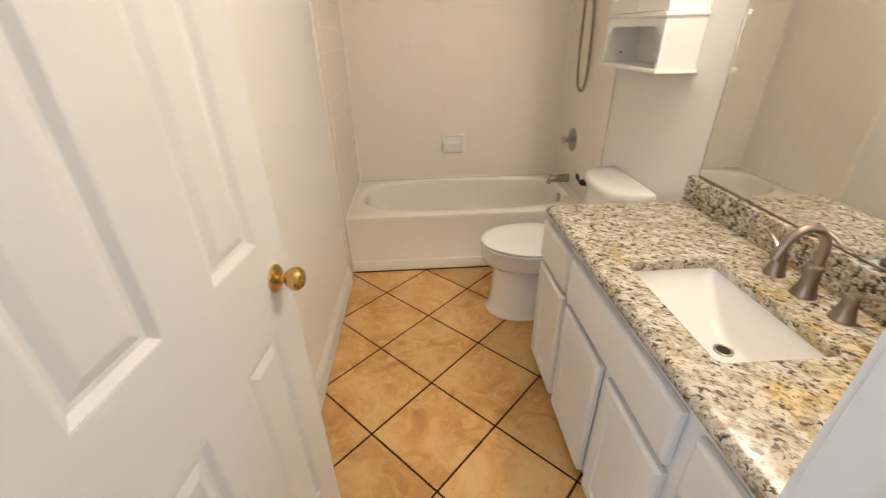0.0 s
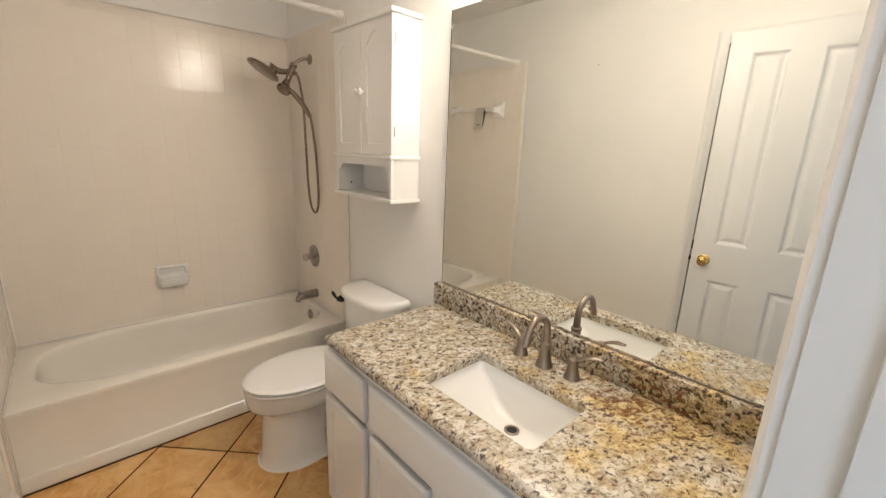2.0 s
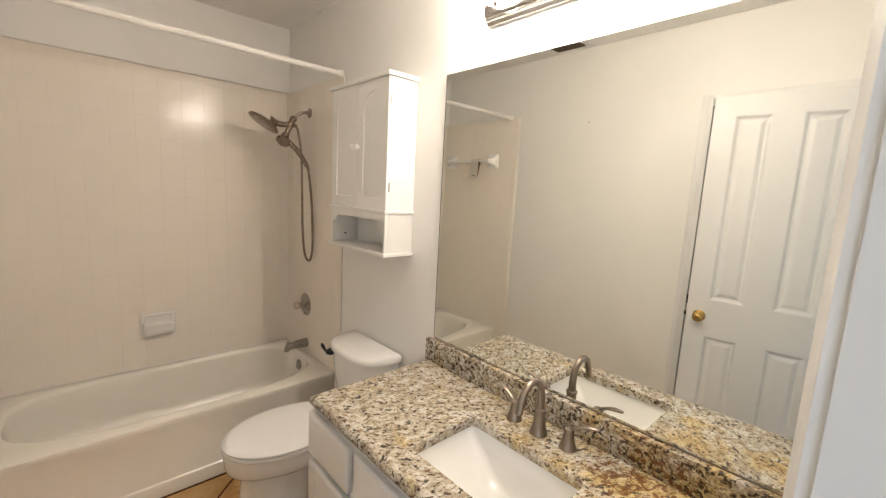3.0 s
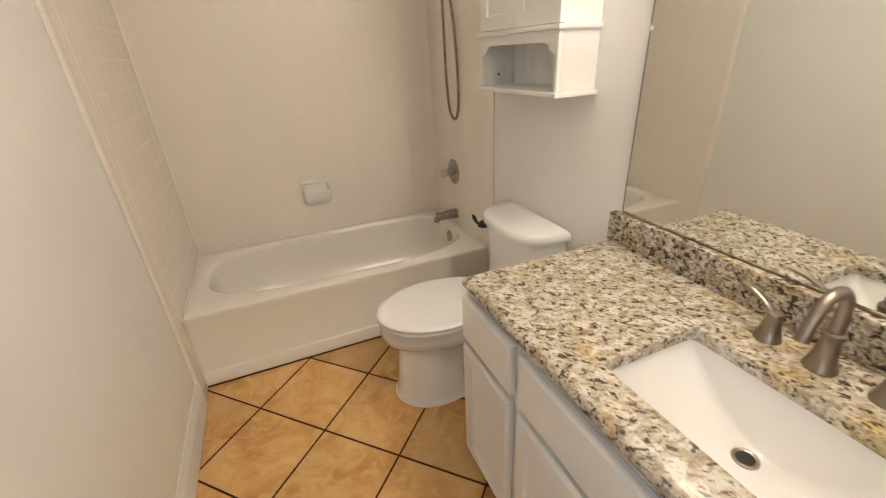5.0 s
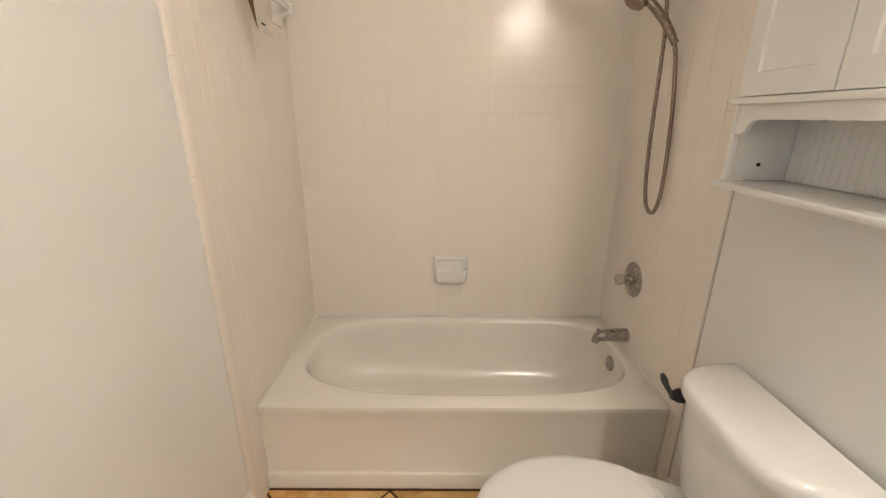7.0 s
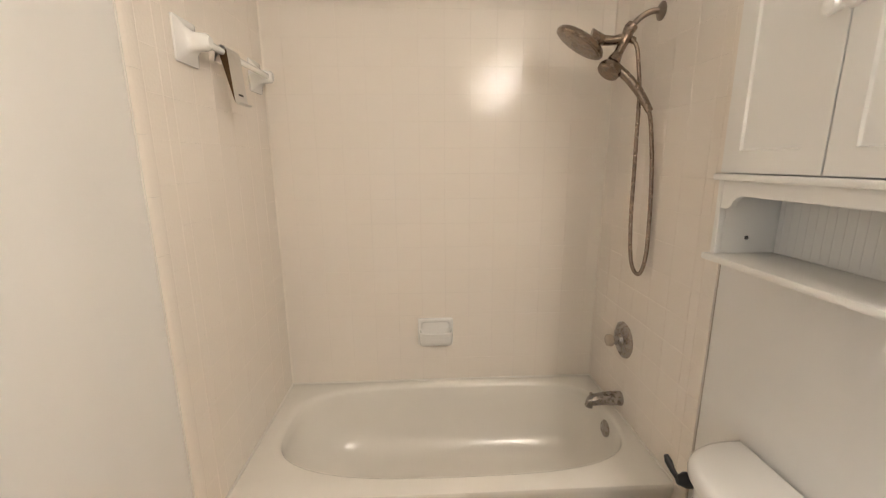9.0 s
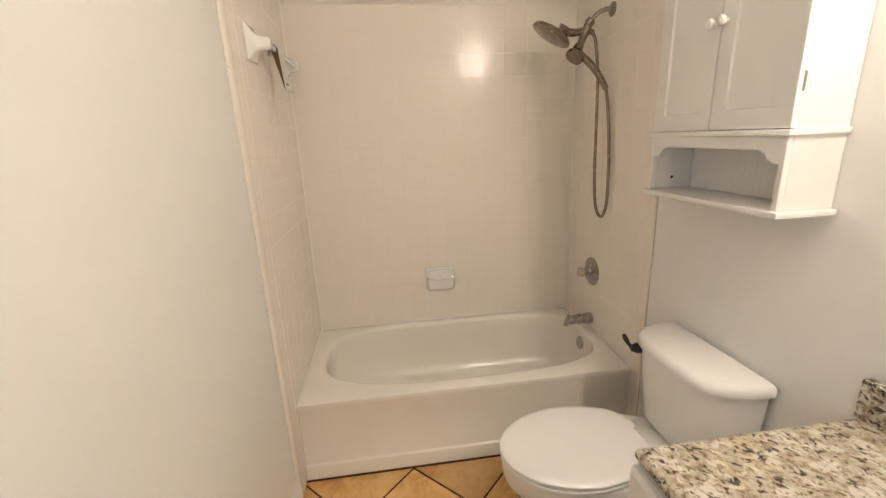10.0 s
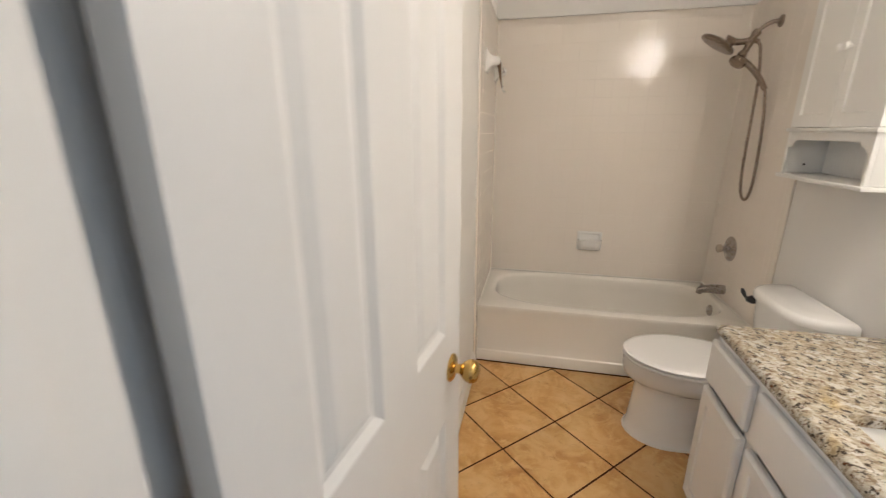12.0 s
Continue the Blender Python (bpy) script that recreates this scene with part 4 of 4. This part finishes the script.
# valance with bracketed ends
a, b = KY0 + 0.0145, KY1 - 0.0145
low = [(a, 1.375), (a + 0.020, 1.375), (a + 0.030, 1.381), (a + 0.036, 1.393), (a + 0.048, 1.403), (a + 0.062, 1.407)]
low += [(a + b - y, z) for y, z in reversed(low)]
bm = loft([[Vector((x, y, z)) for y, z in [(a, 1.4395)] + low + [(b, 1.4395)]] for x in (KX + 0.001, KX + 0.013)])
part("valance", bm, WALLCAB, cab, smooth=False)
mid = (KY0 + KY1) / 2
for y0, y1, s in ((KY0, mid - 0.0015, 1), (mid + 0.0015, KY1, -1)):
    z0, z1, e = 1.4575, 2.0215, 0.048
    n = 12
    top = []
    for i in range(n + 1):
        u = i / n
        top.append((y0 + e + (y1 - y0 - 2 * e) * u, z1 - 0.100 + 0.058 * math.sin(math.pi * u) ** 0.8))
    inner = [(y1 - e, z0 + e), (y0 + e, z0 + e)] + top
    outer_pts = [(y1, z0), (y0, z0)] + [(y0 + (y1 - y0) * i / n, z1) for i in range(n + 1)]
    cy, cz = (y0 + y1) / 2, (z0 + z1) / 2 - 0.02
    shrink = lambda pts, k: [(cy + (y - cy) * (1 - k / 0.09), cz + (z - cz) * (1 - k / 0.22)) for y, z in pts]
    R = lambda pts, x: [Vector((x, y, z)) for y, z in pts]
    rings = [R(outer_pts, KX + 0.0155), R(outer_pts, KX + 0.001), R([(cy + (y - cy) * 0.99, cz + (z - cz) * 0.995) for y, z in outer_pts], KX), R(inner, KX), R(shrink(inner, 0.002), KX + 0.006), R(shrink(inner, 0.003), KX + 0.0065)]
    leaf = part("door", loft(rings), WALLCAB, cab, smooth=False)
    ky = mid + (0.020 if s < 0 else -0.020)
    part("knob", turned((KX, ky, 1.735), (-1, 0, 0), [(0, 0.006), (0.008, 0.006), (0.012, 0.012), (0.018, 0.0145), (0.024, 0.012), (0.027, 0.003)], 16), WALLCAB, leaf, "small round white knob")
for y, s in ((KY0, -1), (KY1, 1)):
    for z in (1.536, 1.908):
        part("hinge", box((KX + 0.012, y - 0.002, z), (KX + 0.018, y + 0.002, z + 0.042), 0.001), HINGEM, cab, "thin dark metal hinge")
part("screw_hole", turned((1.455, KY1 - 0.0142, 1.302), (0, -1, 0), [(0, 0.005), (0.001, 0.005), (0.0012, 0.001)], 12), DARK, cab, "dark screw head")

# ---- ceiling vent and small marks ----
vent = thing("ceiling_vent", "off-white metal air vent on the ceiling", "vent", (0.15, -0.57, ZC))
VX0, VX1, VY0, VY1 = 0.030, 0.285, -0.715, -0.425
bm = bmesh.new()
for lo, hi in (((VX0, VY0, 0), (VX1, VY0 + 0.034, 0)), ((VX0, VY1 - 0.034, 0), (VX1, VY1, 0)), ((VX0, VY0 + 0.034, 0), (VX0 + 0.034, VY1 - 0.034, 0)), ((VX1 - 0.034, VY0 + 0.034, 0), (VX1, VY1 - 0.034, 0))):
    box((lo[0], lo[1], ZC - 0.012), (hi[0], hi[1], ZC - 0.0005), 0.003, bm)
part("rim", bm, TRIM, vent)
part("backing", box((VX0 + 0.034, VY0 + 0.034, ZC - 0.003), (VX1 - 0.034, VY1 - 0.034, ZC - 0.0008), 0), VENTIN, vent)
for i in range(9):
    x = VX0 + 0.040 + i * 0.0195
    bm = loft([[Vector((x + dx, y, ZC - dz)) for dx, dz in ((0, 0.004), (0.0015, 0.004), (0.0125, 0.014), (0.011, 0.014))] for y in (VY0 + 0.034, VY1 - 0.034)])
    part("slat", bm, SLATP, vent, smooth=False)
nail = thing("wall_nail", "tiny dark nail in the painted wall", "nail", (XL, -0.71, 2.08))
part("nail_head", turned((XL, -0.709, 2.08), (1, 0, 0), [(0, 0.003), (0.006, 0.003), (0.007, 0.001)], 8), DARK, nail)

# ---- wall tiles, trim and floor tiles ----
def tile_mesh(w, h, cache={}):
    key = (round(w, 4), round(h, 4))
    if key not in cache:
        bm = bmesh.new()
        e = 0.0005
        ring = lambda ins, z: [Vector((x, y, z)) for x, y in ((ins, ins), (w - ins, ins), (w - ins, h - ins), (ins, h - ins))]
        loft([ring(0, -0.003), ring(0, -0.0008), ring(e * 0.45, -0.0003), ring(e, 0)], bm, cap0=False)
        cache[key] = mesh_of("wall_tile", bm, TILE, False)
    return cache[key]


def tile_wall(owner, origin, u, v, u_marks, v_marks):
    """Tiles between the joint marks, each an object; the face points along u x v."""
    m = Matrix((u, v, Vector(u).cross(Vector(v)))).transposed().to_4x4()
    for a, b in zip(u_marks, u_marks[1:]):
        for c, d in zip(v_marks, v_marks[1:]):
            ob = new("wall_tile", tile_mesh(b - a - 0.0016, d - c - 0.0016))
            tip = random.uniform(-1, 1) * 0.003, random.uniform(-1, 1) * 0.003
            mid = Matrix.Translation(((b - a) / 2, (d - c) / 2, 0))
            ob.matrix_basis = Matrix.Translation(Vector(origin) + Vector(u) * (a + 0.0008) + Vector(v) * (c + 0.0008)) @ m @ mid @ Matrix.Rotation(tip[0], 4, "X") @ Matrix.Rotation(tip[1], 4, "Y") @ mid.inverted()
            ob.parent = owner


def marks(lo, hi, through_at, pitch):
    k0 = math.ceil((lo - through_at) / pitch + 0.12)
    out = [lo]
    while through_at + k0 * pitch < hi - 0.012:
        out.append(through_at + k0 * pitch)
        k0 += 1
    return out + [hi]


ZROWS = marks(RIM + 0.004, ZT, 1.890, 0.1148)
ZROWS_F = marks(0.004, ZT, 1.890, 0.1148)
part("grout", box((TL, TB + 0.0007, RIM - 0.02), (TR, TB + 0.0075, ZT), 0), GROUT_W, wall_back, smooth=False)
tile_wall(wall_back, (0, TB, 0), (1, 0, 0), (0, 0, 1), marks(TL, TR, 1.006, PITCH), ZROWS)
part("grout", box((XL + 0.001, TILES_L + 0.03, 0.002), (TL - 0.0007, TB + 0.003, ZT), 0), GROUT_W, wall_left, smooth=False)
tile_wall(wall_left, (TL, 0, 0), (0, 1, 0), (0, 0, 1), marks(0.002, TB, TB, PITCH), ZROWS)
tile_wall(wall_left, (TL, 0, 0), (0, 1, 0), (0, 0, 1), [-0.068, -0.002], ZROWS_F)
part("grout", box((TR + 0.0007, TILES_R, 0.002), (XR - 0.001, TB + 0.003, ZT), 0), GROUT_W, wall_right, smooth=False)
tile_wall(wall_right, (TR, 0, 0), (0, -1, 0), (0, 0, 1), [-v for v in reversed(marks(0.002, TB, TB, PITCH))], ZROWS)
tile_wall(wall_right, (TR, 0, 0), (0, -1, 0), (0, 0, 1), [0.002, -TILES_R], ZROWS_F)
for x, sx, owner in ((TL, 1, wall_left), (TR, -1, wall_right)):
    part("corner_caulk", loft([[Vector((x - sx * 0.001, TB + 0.001, z)), Vector((x + sx * 0.006, TB + 0.0005, z)), Vector((x + sx * 0.0025, TB - 0.0025, z)), Vector((x - sx * 0.0005, TB - 0.006, z))] for z in (RIM + 0.002, ZT)]), GROUT_W, owner)
# rounded edge tiles on the left wall
edge = [(0, 0), (0, 0.0495), (0.0072, 0.0495), (0.0078, 0.046), (0.0078, 0.012), (0.006, 0.004), (0.003, 0.0)]
zs = marks(0.002, ZT, 1.86, 0.152)
for a, b in zip(zs, zs[1:]):
    part("edge_tile", loft([[Vector((XL + 0.001 + x, TILES_L + y, z)) for x, y in edge] for z in (a + 0.0003, b - 0.0003)]), TILE, wall_left)
tagged(part("edge_caulk", box((XL + 0.0005, TILES_L - 0.006, 0.123), (XL + 0.004, TILES_L - 0.0005, ZT), 0.001), WHITECAULK), "thin white caulk line beside the tile edge", "caulk", kind="structure")
tagged(part("edge_gap", box((XR - 0.002, TILES_R - 0.0016, 0.002), (XR - 0.0005, TILES_R - 0.0005, ZT), 0), EDGEGAP), "thin dark gap beside the tile edge", "caulk", kind="structure")

floor = thing("floor", "terracotta-toned stone-look tiles laid diagonally, dark grout", "floor", kind="structure")
part("grout", box((XL, YH + 0.03, -0.05), (XR, 0.02, -0.0022), 0), GROUT_F, floor, smooth=False)


def clipped(poly, axis, at, keep):
    out = []
    for p, q in zip(poly, poly[1:] + poly[:1]):
        a, b = (p[axis] - at) * keep, (q[axis] - at) * keep
        if a >= 0:
            out.append(p)
        if a * b < 0:
            t = a / (a - b)
            out.append(tuple(p[i] + (q[i] - p[i]) * t for i in (0, 1)))
    return out


def shrunk(poly, d):
    """Convex outline (counterclockwise) moved inwards by d."""
    out = []
    for i, p in enumerate(poly):
        a, b = Vector(poly[i - 1]), Vector(poly[(i + 1) % len(poly)])
        p = Vector(p)
        e, g = (p - a).normalized(), (b - p).normalized()
        n1, n2 = Vector((-e.y, e.x)), Vector((-g.y, g.x))
        k = max(0.3, 1 + n1.dot(n2))
        out.append(tuple(p + (n1 + n2) * (d / k)))
    return out


half = FT / math.sqrt(2)
for i in range(-8, 9):
    for j in range(-8, 9):
        cx, cy = 0.479 + half * (i + j), -0.500 + half * (i - j) + half
        h = half - 0.0060
        poly = [(cx + h, cy), (cx, cy + h), (cx - h, cy), (cx, cy - h)]
        for axis, at, keep in ((0, XL + 0.001, 1), (0, XR - 0.001, -1), (1, YH + 0.034, 1), (1, -0.004, -1)):
            poly = clipped(poly, axis, at, keep) if len(poly) > 2 else poly
        clean = [p for k, p in enumerate(poly) if (Vector(p) - Vector(poly[k - 1])).length > 0.004]
        if len(clean) < 3:
            continue
        area = 0.5 * sum(p[0] * q[1] - q[0] * p[1] for p, q in zip(clean, clean[1:] + clean[:1]))
        if area < 0.0006:
            continue
        lift = random.uniform(-0.0005, 0.0003)
        rings = [[Vector((x, y, z + lift)) for x, y in shrunk(clean, d)] for d, z in ((0, -0.004), (0, -0.0016), (0.0012, -0.0004), (0.003, 0))]
        part("floor_tile", loft(rings, cap0=False), FLOORT, floor, smooth=False)
